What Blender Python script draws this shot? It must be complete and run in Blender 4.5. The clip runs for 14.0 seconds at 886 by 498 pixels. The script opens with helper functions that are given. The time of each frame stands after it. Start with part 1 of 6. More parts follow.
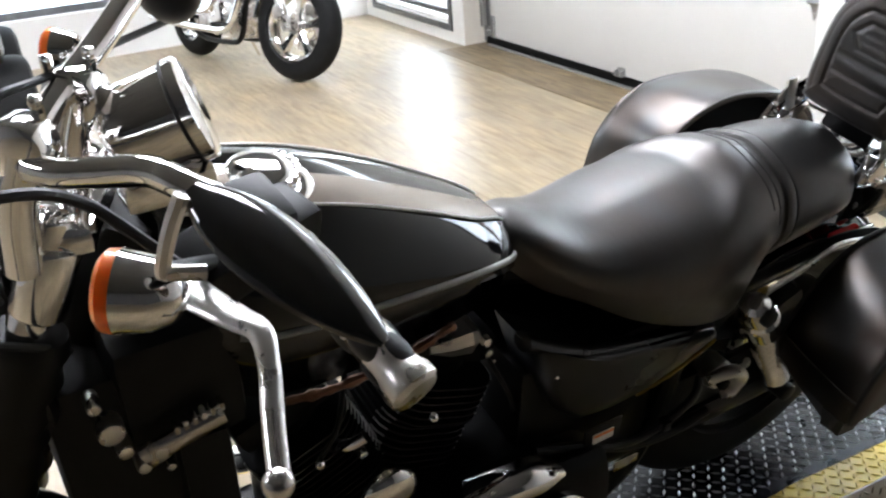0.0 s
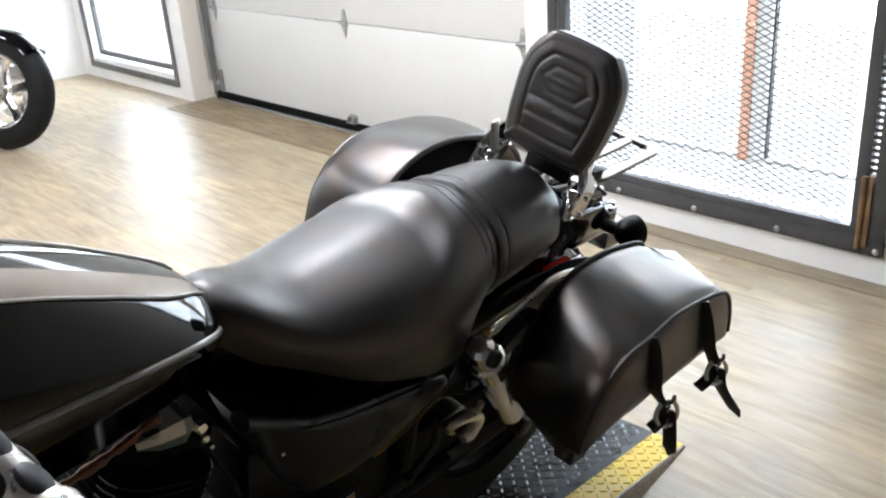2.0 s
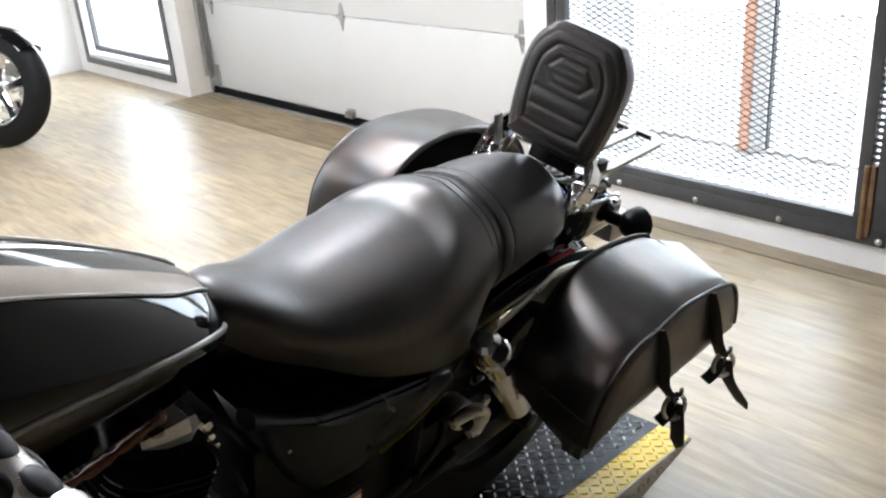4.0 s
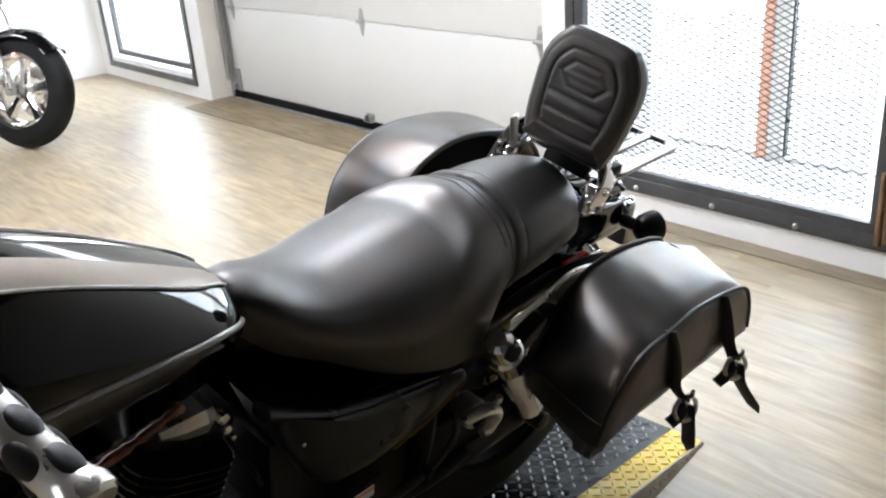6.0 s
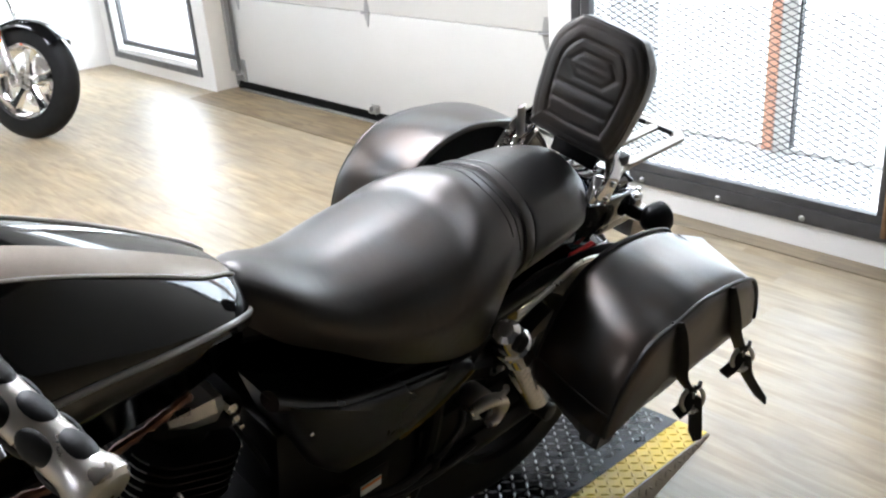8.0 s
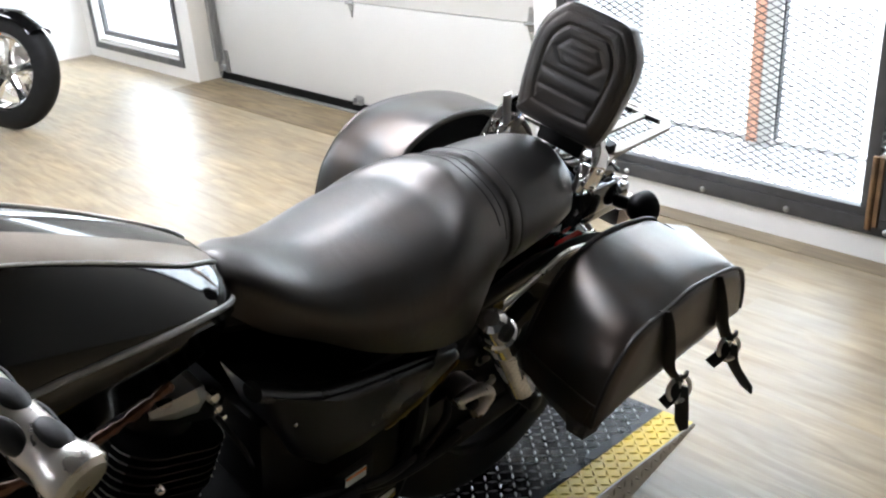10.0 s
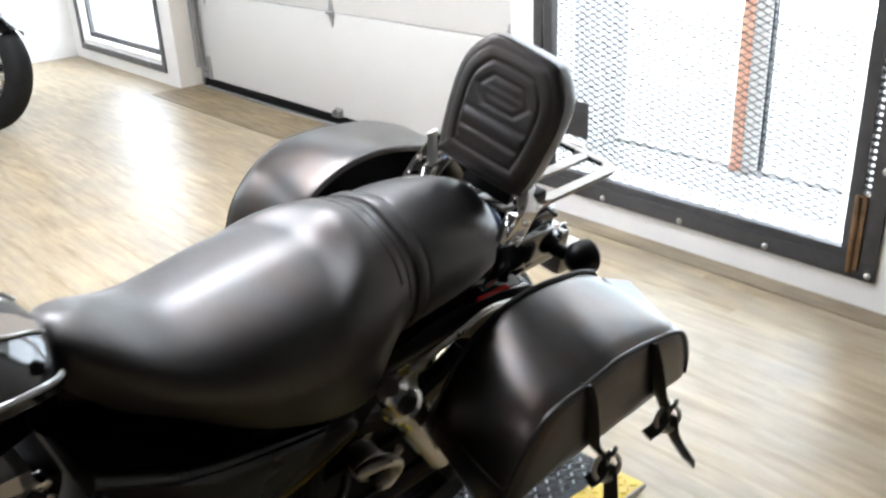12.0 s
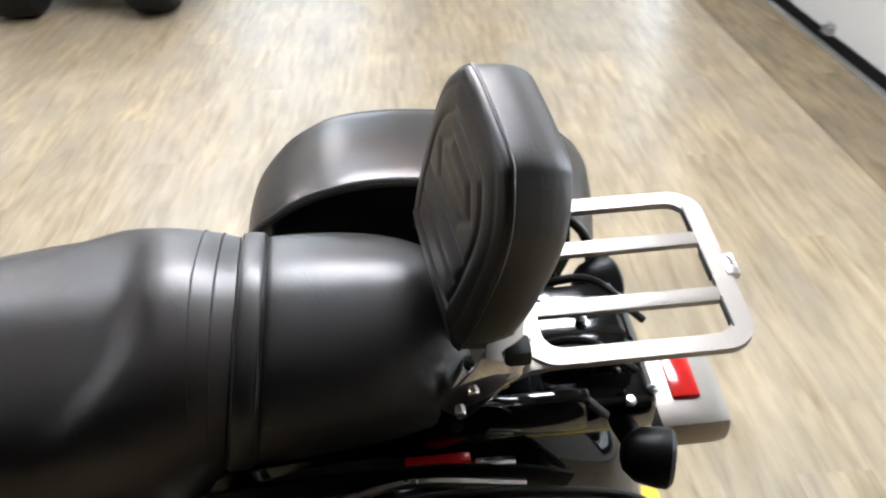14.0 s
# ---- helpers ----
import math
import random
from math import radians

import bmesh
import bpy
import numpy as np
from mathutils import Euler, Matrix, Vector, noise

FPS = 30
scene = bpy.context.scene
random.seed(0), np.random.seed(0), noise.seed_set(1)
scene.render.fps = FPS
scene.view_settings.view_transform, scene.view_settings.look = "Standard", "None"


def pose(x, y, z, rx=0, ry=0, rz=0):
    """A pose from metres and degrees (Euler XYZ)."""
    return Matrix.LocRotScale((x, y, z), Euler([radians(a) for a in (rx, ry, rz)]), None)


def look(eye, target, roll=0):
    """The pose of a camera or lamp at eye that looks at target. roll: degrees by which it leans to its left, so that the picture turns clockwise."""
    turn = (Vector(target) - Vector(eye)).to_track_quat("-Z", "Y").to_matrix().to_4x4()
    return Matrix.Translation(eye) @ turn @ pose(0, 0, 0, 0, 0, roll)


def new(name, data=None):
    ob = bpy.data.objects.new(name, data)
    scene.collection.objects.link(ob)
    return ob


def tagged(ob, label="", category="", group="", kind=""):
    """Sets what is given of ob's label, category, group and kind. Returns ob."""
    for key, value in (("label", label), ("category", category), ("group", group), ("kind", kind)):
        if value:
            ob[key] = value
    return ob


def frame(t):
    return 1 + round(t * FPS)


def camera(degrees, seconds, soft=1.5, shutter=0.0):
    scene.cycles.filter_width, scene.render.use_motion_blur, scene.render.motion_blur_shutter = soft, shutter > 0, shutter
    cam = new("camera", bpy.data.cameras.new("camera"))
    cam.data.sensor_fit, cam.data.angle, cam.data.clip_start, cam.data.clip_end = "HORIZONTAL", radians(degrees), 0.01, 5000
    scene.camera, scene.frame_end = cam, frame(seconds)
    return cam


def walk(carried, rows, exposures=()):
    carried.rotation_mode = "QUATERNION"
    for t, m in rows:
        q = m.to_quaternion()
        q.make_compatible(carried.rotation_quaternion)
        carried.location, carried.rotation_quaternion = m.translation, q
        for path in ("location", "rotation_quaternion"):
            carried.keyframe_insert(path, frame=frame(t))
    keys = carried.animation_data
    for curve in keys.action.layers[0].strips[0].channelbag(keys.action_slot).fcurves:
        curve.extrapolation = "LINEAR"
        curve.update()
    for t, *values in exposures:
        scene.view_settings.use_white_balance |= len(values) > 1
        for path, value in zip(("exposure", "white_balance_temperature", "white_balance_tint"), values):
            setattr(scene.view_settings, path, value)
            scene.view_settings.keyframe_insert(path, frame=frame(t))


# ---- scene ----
cam = camera(52.3, 14.0, soft=2.2, shutter=0.25)
PATH = [
    (0, (5.486, -2.882, 1.35), (3.845, -2.107, 0.511), -4.7),
    (0.5, (5.4985, -2.863, 1.361), (3.9335, -1.932, 0.5355), -4.2),
    (1, (5.484, -2.805, 1.347), (4.019, -1.724, 0.521), -4.6),
    (1.5, (5.4818, -2.789, 1.3458), (4.0725, -1.6065, 0.5592), -4.3),
    (2, (5.4725, -2.783, 1.3415), (4.101, -1.555, 0.5585), -4),
    (2.5, (5.4582, -2.783, 1.3392), (4.0945, -1.5535, 0.5478), -4.1),
    (3, (5.451, -2.782, 1.336), (4.098, -1.545, 0.537), -4.2),
    (5.5, (5.4685, -2.788, 1.3357), (4.0788, -1.5825, 0.5527), -4.6),
    (6, (5.475, -2.795, 1.335), (4.081, -1.592, 0.555), -4.3),
    (6.5, (5.4767, -2.7986, 1.334), (4.0801, -1.603, 0.5466), -4.1),
    (7, (5.4754, -2.7991, 1.335), (4.0793, -1.603, 0.5461), -4.3),
    (9.5, (5.464, -2.8, 1.322), (4.077, -1.608, 0.512), -3.9),
    (10, (5.4602, -2.7935, 1.319), (4.0913, -1.5805, 0.507), -3.9),
    (10.5, (5.4525, -2.791, 1.315), (4.0975, -1.562, 0.505), -3.6),
    (11, (5.4528, -2.7915, 1.312), (4.1068, -1.5435, 0.511), -5),
    (11.2, (5.4554, -2.7935, 1.3142), (4.1781, -1.4725, 0.5186), -3.6),
    (11.5, (5.445, -2.774, 1.318), (4.171, -1.49, 0.463), -5.3),
    (11.7, (5.4382, -2.7136, 1.3172), (4.1432, -1.4428, 0.4742), -5.4),
    (12, (5.439, -2.561, 1.321), (4.058, -1.356, 0.52), -2.4),
    (12.1, (5.4396, -2.5076, 1.3246), (4.0802, -1.2718, 0.5326), -0.8),
    (12.3, (5.4318, -2.4138, 1.3118), (4.1026, -1.1644, 0.4918), -0.2),
    (12.5, (5.42, -2.33, 1.297), (4.104, -1.089, 0.444), -1.8),
    (12.8, (5.3446, -2.187, 1.2758), (3.9796, -0.994, 0.4294), -2.4),
    (13, (5.28, -2.095, 1.292), (3.815, -1.017, 0.461), -2.6),
    (13.2, (5.2365, -2.015, 1.308), (3.7445, -1.0315, 0.4105), -2.8),
    (13.4, (5.207, -1.928, 1.307), (3.617, -1.137, 0.387), -3.8),
    (13.6, (5.204, -1.82, 1.311), (3.513, -1.275, 0.392), -2.6),
    (13.7, (5.207, -1.7725, 1.3175), (3.492, -1.3675, 0.374), -1.2),
    (13.8, (5.197, -1.723, 1.329), (3.488, -1.44, 0.329), -1),
    (14, (5.162, -1.642, 1.329), (3.463, -1.578, 0.275), -1.6),
]
walk(cam, [(t, look(eye, target, roll)) for t, eye, target, roll in PATH], exposures=((0, 0.0), (13.3, 0.0), (14, -0.16)))


# ---- world, light ----
world = bpy.data.worlds.new("world")
scene.world = world
world.use_nodes = True
wn = world.node_tree.nodes
sky = wn.new("ShaderNodeTexSky")
sky.sky_type, sky.sun_disc = "NISHITA", False
sky.sun_elevation, sky.sun_rotation = radians(60), radians(180)
world.node_tree.links.new(sky.outputs[0], wn["Background"].inputs[0])
wn["Background"].inputs[1].default_value = 0.12
sun = new("sun", bpy.data.lights.new("sun", "SUN"))
sun.data.energy, sun.data.angle, sun.data.color = 3.0, radians(0.5), (1.0, 0.95, 0.88)
sun.matrix_world = look((2, -5, 9), (2, 0, 0))


# ---- materials ----
def material(name, color, rough=0.5, metal=0.0, var=0.0, scale=20.0, bump=0.0, bump_scale=200.0, coat=0.0,
             rough_var=0.0, emit=0.0, stretch=(1, 1, 1), obj_random=0.0, island_random=0.0, spec=0.5, dirt=None, tint=None):
    m = bpy.data.materials.new(name)
    m.use_nodes = True
    nt = m.node_tree
    b = nt.nodes["Principled BSDF"]
    b.inputs["Base Color"].default_value = (*color, 1)
    b.inputs["Roughness"].default_value = rough
    b.inputs["Metallic"].default_value = metal
    b.inputs["Coat Weight"].default_value = coat
    b.inputs["Coat Roughness"].default_value = 0.04
    b.inputs["Specular IOR Level"].default_value = spec
    if tint:
        b.inputs["Specular Tint"].default_value = (*tint, 1)
    if emit:
        b.inputs["Emission Color"].default_value = (*color, 1)
        b.inputs["Emission Strength"].default_value = emit
    link = nt.links.new
    co = nt.nodes.new("ShaderNodeTexCoord")
    mp = nt.nodes.new("ShaderNodeMapping")
    mp.inputs["Scale"].default_value = stretch
    link(co.outputs["Object"], mp.inputs[0])
    col = None
    if var or rough_var or dirt:
        n1 = nt.nodes.new("ShaderNodeTexNoise")
        n1.inputs["Scale"].default_value, n1.inputs["Detail"].default_value = scale, 6
        n2 = nt.nodes.new("ShaderNodeTexNoise")
        n2.inputs["Scale"].default_value, n2.inputs["Detail"].default_value = scale * 0.17, 3
        link(mp.outputs[0], n1.inputs[0]), link(mp.outputs[0], n2.inputs[0])
        mixn = nt.nodes.new("ShaderNodeMath")
        mixn.operation = "ADD"
        link(n1.outputs[0], mixn.inputs[0]), link(n2.outputs[0], mixn.inputs[1])
        if var:
            ramp = nt.nodes.new("ShaderNodeMapRange")
            ramp.inputs[1].default_value, ramp.inputs[2].default_value = 0.7, 1.3
            ramp.inputs[3].default_value, ramp.inputs[4].default_value = 1 - var, 1 + var
            link(mixn.outputs[0], ramp.inputs[0])
            mul = nt.nodes.new("ShaderNodeMix")
            mul.data_type, mul.blend_type = "RGBA", "MULTIPLY"
            mul.inputs["Factor"].default_value = 1
            mul.inputs[6].default_value = (*color, 1)
            link(ramp.outputs[0], mul.inputs[7])
            col = mul.outputs[2]
        if rough_var:
            rr = nt.nodes.new("ShaderNodeMapRange")
            rr.inputs[1].default_value, rr.inputs[2].default_value = 0.7, 1.3
            rr.inputs[3].default_value, rr.inputs[4].default_value = max(rough - rough_var, 0.02), min(rough + rough_var, 1)
            link(mixn.outputs[0], rr.inputs[0]), link(rr.outputs[0], b.inputs["Roughness"])
    if obj_random or island_random:
        src = nt.nodes.new("ShaderNodeObjectInfo") if obj_random else nt.nodes.new("ShaderNodeNewGeometry")
        out = src.outputs["Random"] if obj_random else src.outputs["Random Per Island"]
        amount = obj_random or island_random
        rp = nt.nodes.new("ShaderNodeMapRange")
        rp.inputs[3].default_value, rp.inputs[4].default_value = 1 - amount, 1 + amount
        link(out, rp.inputs[0])
        mul2 = nt.nodes.new("ShaderNodeMix")
        mul2.data_type, mul2.blend_type = "RGBA", "MULTIPLY"
        mul2.inputs["Factor"].default_value = 1
        mul2.inputs[6].default_value = (*color, 1)
        if col:
            link(col, mul2.inputs[6])
        link(rp.outputs[0], mul2.inputs[7])
        col = mul2.outputs[2]
    if col:
        link(col, b.inputs["Base Color"])
    if bump:
        nb = nt.nodes.new("ShaderNodeTexNoise")
        nb.inputs["Scale"].default_value, nb.inputs["Detail"].default_value = bump_scale, 4
        link(mp.outputs[0], nb.inputs[0])
        bp = nt.nodes.new("ShaderNodeBump")
        bp.inputs["Strength"].default_value, bp.inputs["Distance"].default_value = bump, 0.002
        link(nb.outputs[0], bp.inputs["Height"]), link(bp.outputs[0], b.inputs["Normal"])
    return m


WHITE_WALL = material("white_wall_paint", (0.80, 0.79, 0.76), 0.6, var=0.03, scale=6, bump=0.15, bump_scale=90, rough_var=0.08)
CREAM = material("cream_reveal_paint", (0.70, 0.66, 0.58), 0.6, var=0.05, scale=8, bump=0.15, bump_scale=90)
DOOR_WHITE = material("white_door_enamel", (0.62, 0.61, 0.575), 0.42, var=0.02, scale=4, bump=0.12, bump_scale=260, rough_var=0.06)
STEEL_DARK = material("dark_painted_steel", (0.06, 0.06, 0.062), 0.5, metal=0.2, var=0.35, scale=14, bump=0.25, bump_scale=120, rough_var=0.12)
FRAME_GREY = material("grey_window_steel", (0.12, 0.12, 0.122), 0.5, metal=0.2, var=0.3, scale=14, bump=0.2, bump_scale=120)
MESH_STEEL = material("expanded_mesh_steel", (0.025, 0.025, 0.026), 0.45, metal=0.4, var=0.3, scale=20)
RUST_BAR = material("rusty_hinge_bar", (0.17, 0.10, 0.05), 0.6, metal=0.3, var=0.4, scale=30, bump=0.3, bump_scale=150)
GALV = material("galvanised_steel", (0.42, 0.42, 0.41), 0.42, metal=0.85, var=0.12, scale=30, rough_var=0.1)
RUBBER = material("black_rubber", (0.007, 0.007, 0.007), 0.5, var=0.2, scale=30, bump=0.15, bump_scale=300)
SEAL_BLACK = material("black_seal_rubber", (0.003, 0.003, 0.003), 0.6, spec=0.1)
GLASS_OUT = material("window_glass", (1, 1, 1), 0.0)
g = GLASS_OUT.node_tree.nodes["Principled BSDF"]
g.inputs["Transmission Weight"].default_value, g.inputs["IOR"].default_value = 1.0, 1.0
ORANGE_POST = material("orange_brick_paint", (0.88, 0.47, 0.32), 0.7, var=0.15, scale=25, bump=0.3, bump_scale=80)
# Unseen ceiling and walls; their greys are set for what the bike reflects
CEILING_MAT = material("unseen_ceiling_grey", (0.12, 0.12, 0.12), 0.8, var=0.1, scale=3)
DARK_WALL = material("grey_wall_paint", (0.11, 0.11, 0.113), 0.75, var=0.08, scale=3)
BACK_WALL = material("unseen_wall_pale", (0.36, 0.355, 0.35), 0.75, var=0.08, scale=3)
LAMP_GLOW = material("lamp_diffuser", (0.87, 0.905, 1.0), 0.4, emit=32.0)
DIM_GLOW = material("added_window_glow", (0.80, 0.90, 1.0), 0.8, emit=2.8)
OUTSIDE_GLOW = material("bright_outdoors", (0.80, 0.90, 1.0), 0.8, emit=9.0)


def plank_material(name, base, dark, obj, gloss=1.0):
    """Printed oak: streaky grain along the board, cloudy wear, a slight tone of its own per board, a satin top coat."""
    m = material(name, base, 0.45, spec=0.25, coat=0.55 * gloss)
    nt = m.node_tree
    b = nt.nodes["Principled BSDF"]
    link = nt.links.new

    def node(kind, **values):
        n = nt.nodes.new("ShaderNode" + kind)
        for key, v in values.items():
            n.inputs[key.replace("_", " ")].default_value = v
        return n

    def noise(src, stretch, scale, detail, distortion=0.0):
        mp = node("Mapping", Scale=stretch)
        n = node("TexNoise", Scale=scale, Detail=detail, Distortion=distortion)
        link(src, mp.inputs[0]), link(mp.outputs[0], n.inputs[0])
        return n.outputs[0]

    def spread(src, a, b0, lo, hi):
        r = nt.nodes.new("ShaderNodeMapRange")
        for i, v in enumerate((a, b0, lo, hi)):
            r.inputs[i + 1].default_value = v
        link(src, r.inputs[0])
        return r.outputs[0]

    def times(col, fac):
        x = nt.nodes.new("ShaderNodeMix")
        x.data_type, x.blend_type = "RGBA", "MULTIPLY"
        x.inputs["Factor"].default_value = 1
        link(col, x.inputs[6]), link(fac, x.inputs[7])
        return x.outputs[2]

    b.inputs["Coat IOR"].default_value = 2.2
    geo = nt.nodes.new("ShaderNodeNewGeometry")
    rnd = nt.nodes.new("ShaderNodeObjectInfo").outputs["Random"] if obj else geo.outputs["Random Per Island"]
    k = nt.nodes.new("ShaderNodeMath")
    k.operation = "MULTIPLY"
    k.inputs[1].default_value = 37
    sh = nt.nodes.new("ShaderNodeCombineXYZ")
    add = nt.nodes.new("ShaderNodeVectorMath")
    link(rnd, k.inputs[0]), link(k.outputs[0], sh.inputs[0]), link(k.outputs[0], sh.inputs[1])
    link(geo.outputs["Position"], add.inputs[0]), link(sh.outputs[0], add.inputs[1])
    own = add.outputs[0]
    grain = noise(own, (1.6, 13, 1), 2.6, 6, 0.6)
    fine = noise(own, (5, 60, 1), 2.0, 3)
    cloud = noise(geo.outputs["Position"], (1.0, 1.5, 1), 3.2, 5)
    patch = noise(own, (1.2, 5, 1), 1.3, 4, 0.4)
    cr = nt.nodes.new("ShaderNodeValToRGB")
    cr.color_ramp.elements[0].position, cr.color_ramp.elements[1].position = 0.33, 0.64
    cr.color_ramp.elements[0].color, cr.color_ramp.elements[1].color = (*dark, 1), (*base, 1)
    mid = cr.color_ramp.elements.new(0.5)
    mid.color = (*[0.42 * d + 0.58 * c for d, c in zip(dark, base)], 1)
    link(grain, cr.inputs[0])
    grey = nt.nodes.new("ShaderNodeMix")
    grey.data_type = "RGBA"
    grey.inputs[7].default_value = (base[0] * 0.88, base[1] * 0.93, base[2] * 1.08, 1)
    link(spread(patch, 0.42, 0.66, 0.0, 0.7), grey.inputs["Factor"]), link(cr.outputs[0], grey.inputs[6])
    col = times(grey.outputs[2], spread(fine, 0.3, 0.7, 0.93, 1.06))
    col = times(col, spread(cloud, 0.33, 0.67, 0.80, 1.14))
    col = times(col, spread(rnd, 0.0, 1.0, 0.92, 1.06))
    link(col, b.inputs["Base Color"])
    link(spread(cloud, 0.35, 0.65, 0.40 * gloss, 0.28 * gloss), b.inputs["Coat Weight"])
    link(spread(patch, 0.3, 0.7, 0.30, 0.42), b.inputs["Coat Roughness"])
    bp = node("Bump", Strength=0.06, Distance=0.001)
    link(grain, bp.inputs["Height"]), link(bp.outputs[0], b.inputs["Normal"])
    return m


PLANK = plank_material("greyed_oak_plank", (0.385, 0.302, 0.186), (0.225, 0.166, 0.092), True)
PLANK_FAR = plank_material("greyed_oak_plank_far", (0.385, 0.302, 0.186), (0.225, 0.166, 0.092), False)
PLANK_EDGE = plank_material("soiled_edge_plank", (0.27, 0.215, 0.14), (0.18, 0.14, 0.085), True, 0.3)
PLANK_DARK = plank_material("worn_brown_plank", (0.26, 0.195, 0.11), (0.115, 0.08, 0.038), True, 0.15)
GROUT = material("plank_joint", (0.27, 0.22, 0.145), 0.8)


# ---- mesh helpers ----
def finish(name, bm, mat, angle=35):
    bmesh.ops.recalc_face_normals(bm, faces=bm.faces)
    me = bpy.data.meshes.new(name)
    bm.to_mesh(me)
    bm.free()
    me.materials.append(mat)
    me.shade_smooth()
    me.set_sharp_from_angle(angle=radians(angle))
    return me


def part(name, bm, mat, parent=None, label="", angle=35):
    ob = new(name, finish(name, bm, mat, angle))
    if parent:
        ob.parent = parent
    if label:
        tagged(ob, label)
    return ob


def thing(name, bm, mat, label, category, group="", kind="", angle=35):
    return tagged(part(name, bm, mat, None, "", angle), label, category, group, kind)


def root(name, m, label, category, group="", kind=""):
    ob = new(name)
    ob.matrix_world = m
    return tagged(ob, label, category, group, kind)


def box(bm, lo, hi, bevel=0.0, m=None):
    vs = [bm.verts.new((x, y, z)) for x in (lo[0], hi[0]) for y in (lo[1], hi[1]) for z in (lo[2], hi[2])]
    fs = [bm.faces.new([vs[i] for i in f]) for f in ((0, 1, 3, 2), (4, 6, 7, 5), (0, 4, 5, 1), (2, 3, 7, 6), (0, 2, 6, 4), (1, 5, 7, 3))]
    if bevel:
        es = list({e for f in fs for e in f.edges})
        r = bmesh.ops.bevel(bm, geom=es, offset=bevel, segments=2, affect="EDGES", profile=0.6)
        vs = list({v for f in r["faces"] for v in f.verts} | {v for v in vs if v.is_valid})
    if m:
        bmesh.ops.transform(bm, matrix=m, verts=vs)
    return bm


def abox(lo, hi, bevel=0.0, m=None):
    return box(bmesh.new(), lo, hi, bevel, m)


def loft(bm, rings, closed=True, cap=True):
    rows = [[bm.verts.new(p) for p in ring] for ring in rings]
    n = len(rows[0])
    for a, b in zip(rows, rows[1:]):
        for i in range(n if closed else n - 1):
            j = (i + 1) % n
            bm.faces.new((a[i], a[j], b[j], b[i]))
    if cap and closed:
        bm.faces.new(rows[0][::-1])
        bm.faces.new(rows[-1])
    return bm


def frames_along(pts):
    pts = [Vector(p) for p in pts]
    out, up = [], None
    for i, p in enumerate(pts):
        d = (pts[min(i + 1, len(pts) - 1)] - pts[max(i - 1, 0)]).normalized()
        if up is None:
            up = Vector((0, 0, 1)) if abs(d.z) < 0.9 else Vector((0, 1, 0))
        side = d.cross(up).normalized()
        up = side.cross(d).normalized()
        out.append((p, side, up))
    return out


def smooth_line(pts, n=6):
    pts = [Vector(p) for p in pts]
    ext = [pts[0] * 2 - pts[1]] + pts + [pts[-1] * 2 - pts[-2]]
    out = []
    for a, b, c, d in zip(ext, ext[1:], ext[2:], ext[3:]):
        for k in range(n):
            t = k / n
            out.append(0.5 * ((2 * b) + (c - a) * t + (2 * a - 5 * b + 4 * c - d) * t * t + (3 * b - a - 3 * c + d) * t ** 3))
    return out + [pts[-1]]


def tube(bm, pts, r, segs=12, n=6, cap=True):
    line = smooth_line(pts, n) if n else [Vector(p) for p in pts]
    k = len(line) - 1
    rad = r if callable(r) else (lambda t: r)
    rings = []
    for i, (p, s, u) in enumerate(frames_along(line)):
        q = rad(i / k)
        a, b = (q, q) if not isinstance(q, tuple) else q
        rings.append([p + s * a * math.cos(2 * math.pi * j / segs) + u * b * math.sin(2 * math.pi * j / segs) for j in range(segs)])
    return loft(bm, rings, True, cap)


def lathe(bm, profile, origin, axis, segs=32, cap=True):
    """profile: (distance along axis, radius)."""
    axis = Vector(axis).normalized()
    q = axis.to_track_quat("Z", "Y")
    rings = [[Vector(origin) + q @ Vector((max(r, 1e-4) * math.cos(2 * math.pi * j / segs), max(r, 1e-4) * math.sin(2 * math.pi * j / segs), h))
              for j in range(segs)] for h, r in profile]
    return loft(bm, rings, True, cap)


def cyl(bm, p0, p1, r, segs=16, bevel=0.0):
    p0, p1 = Vector(p0), Vector(p1)
    h = (p1 - p0).length
    b = min(bevel, h * 0.4, r * 0.6)
    prof = [(0, r), (h, r)] if not b else [(0, r - b), (b * 0.3, r - b * 0.3), (b, r), (h - b, r), (h - b * 0.3, r - b * 0.3), (h, r - b)]
    return lathe(bm, prof, p0, p1 - p0, segs)


def ball(bm, c, r, segs=12, squash=(1, 1, 1)):
    rings = []
    for i in range(1, segs):
        a = math.pi * i / segs
        rings.append([(c[0] + r * squash[0] * math.sin(a) * math.cos(2 * math.pi * j / (segs * 2)),
                       c[1] + r * squash[1] * math.sin(a) * math.sin(2 * math.pi * j / (segs * 2)),
                       c[2] + r * squash[2] * math.cos(a)) for j in range(segs * 2)])
    return loft(bm, rings)


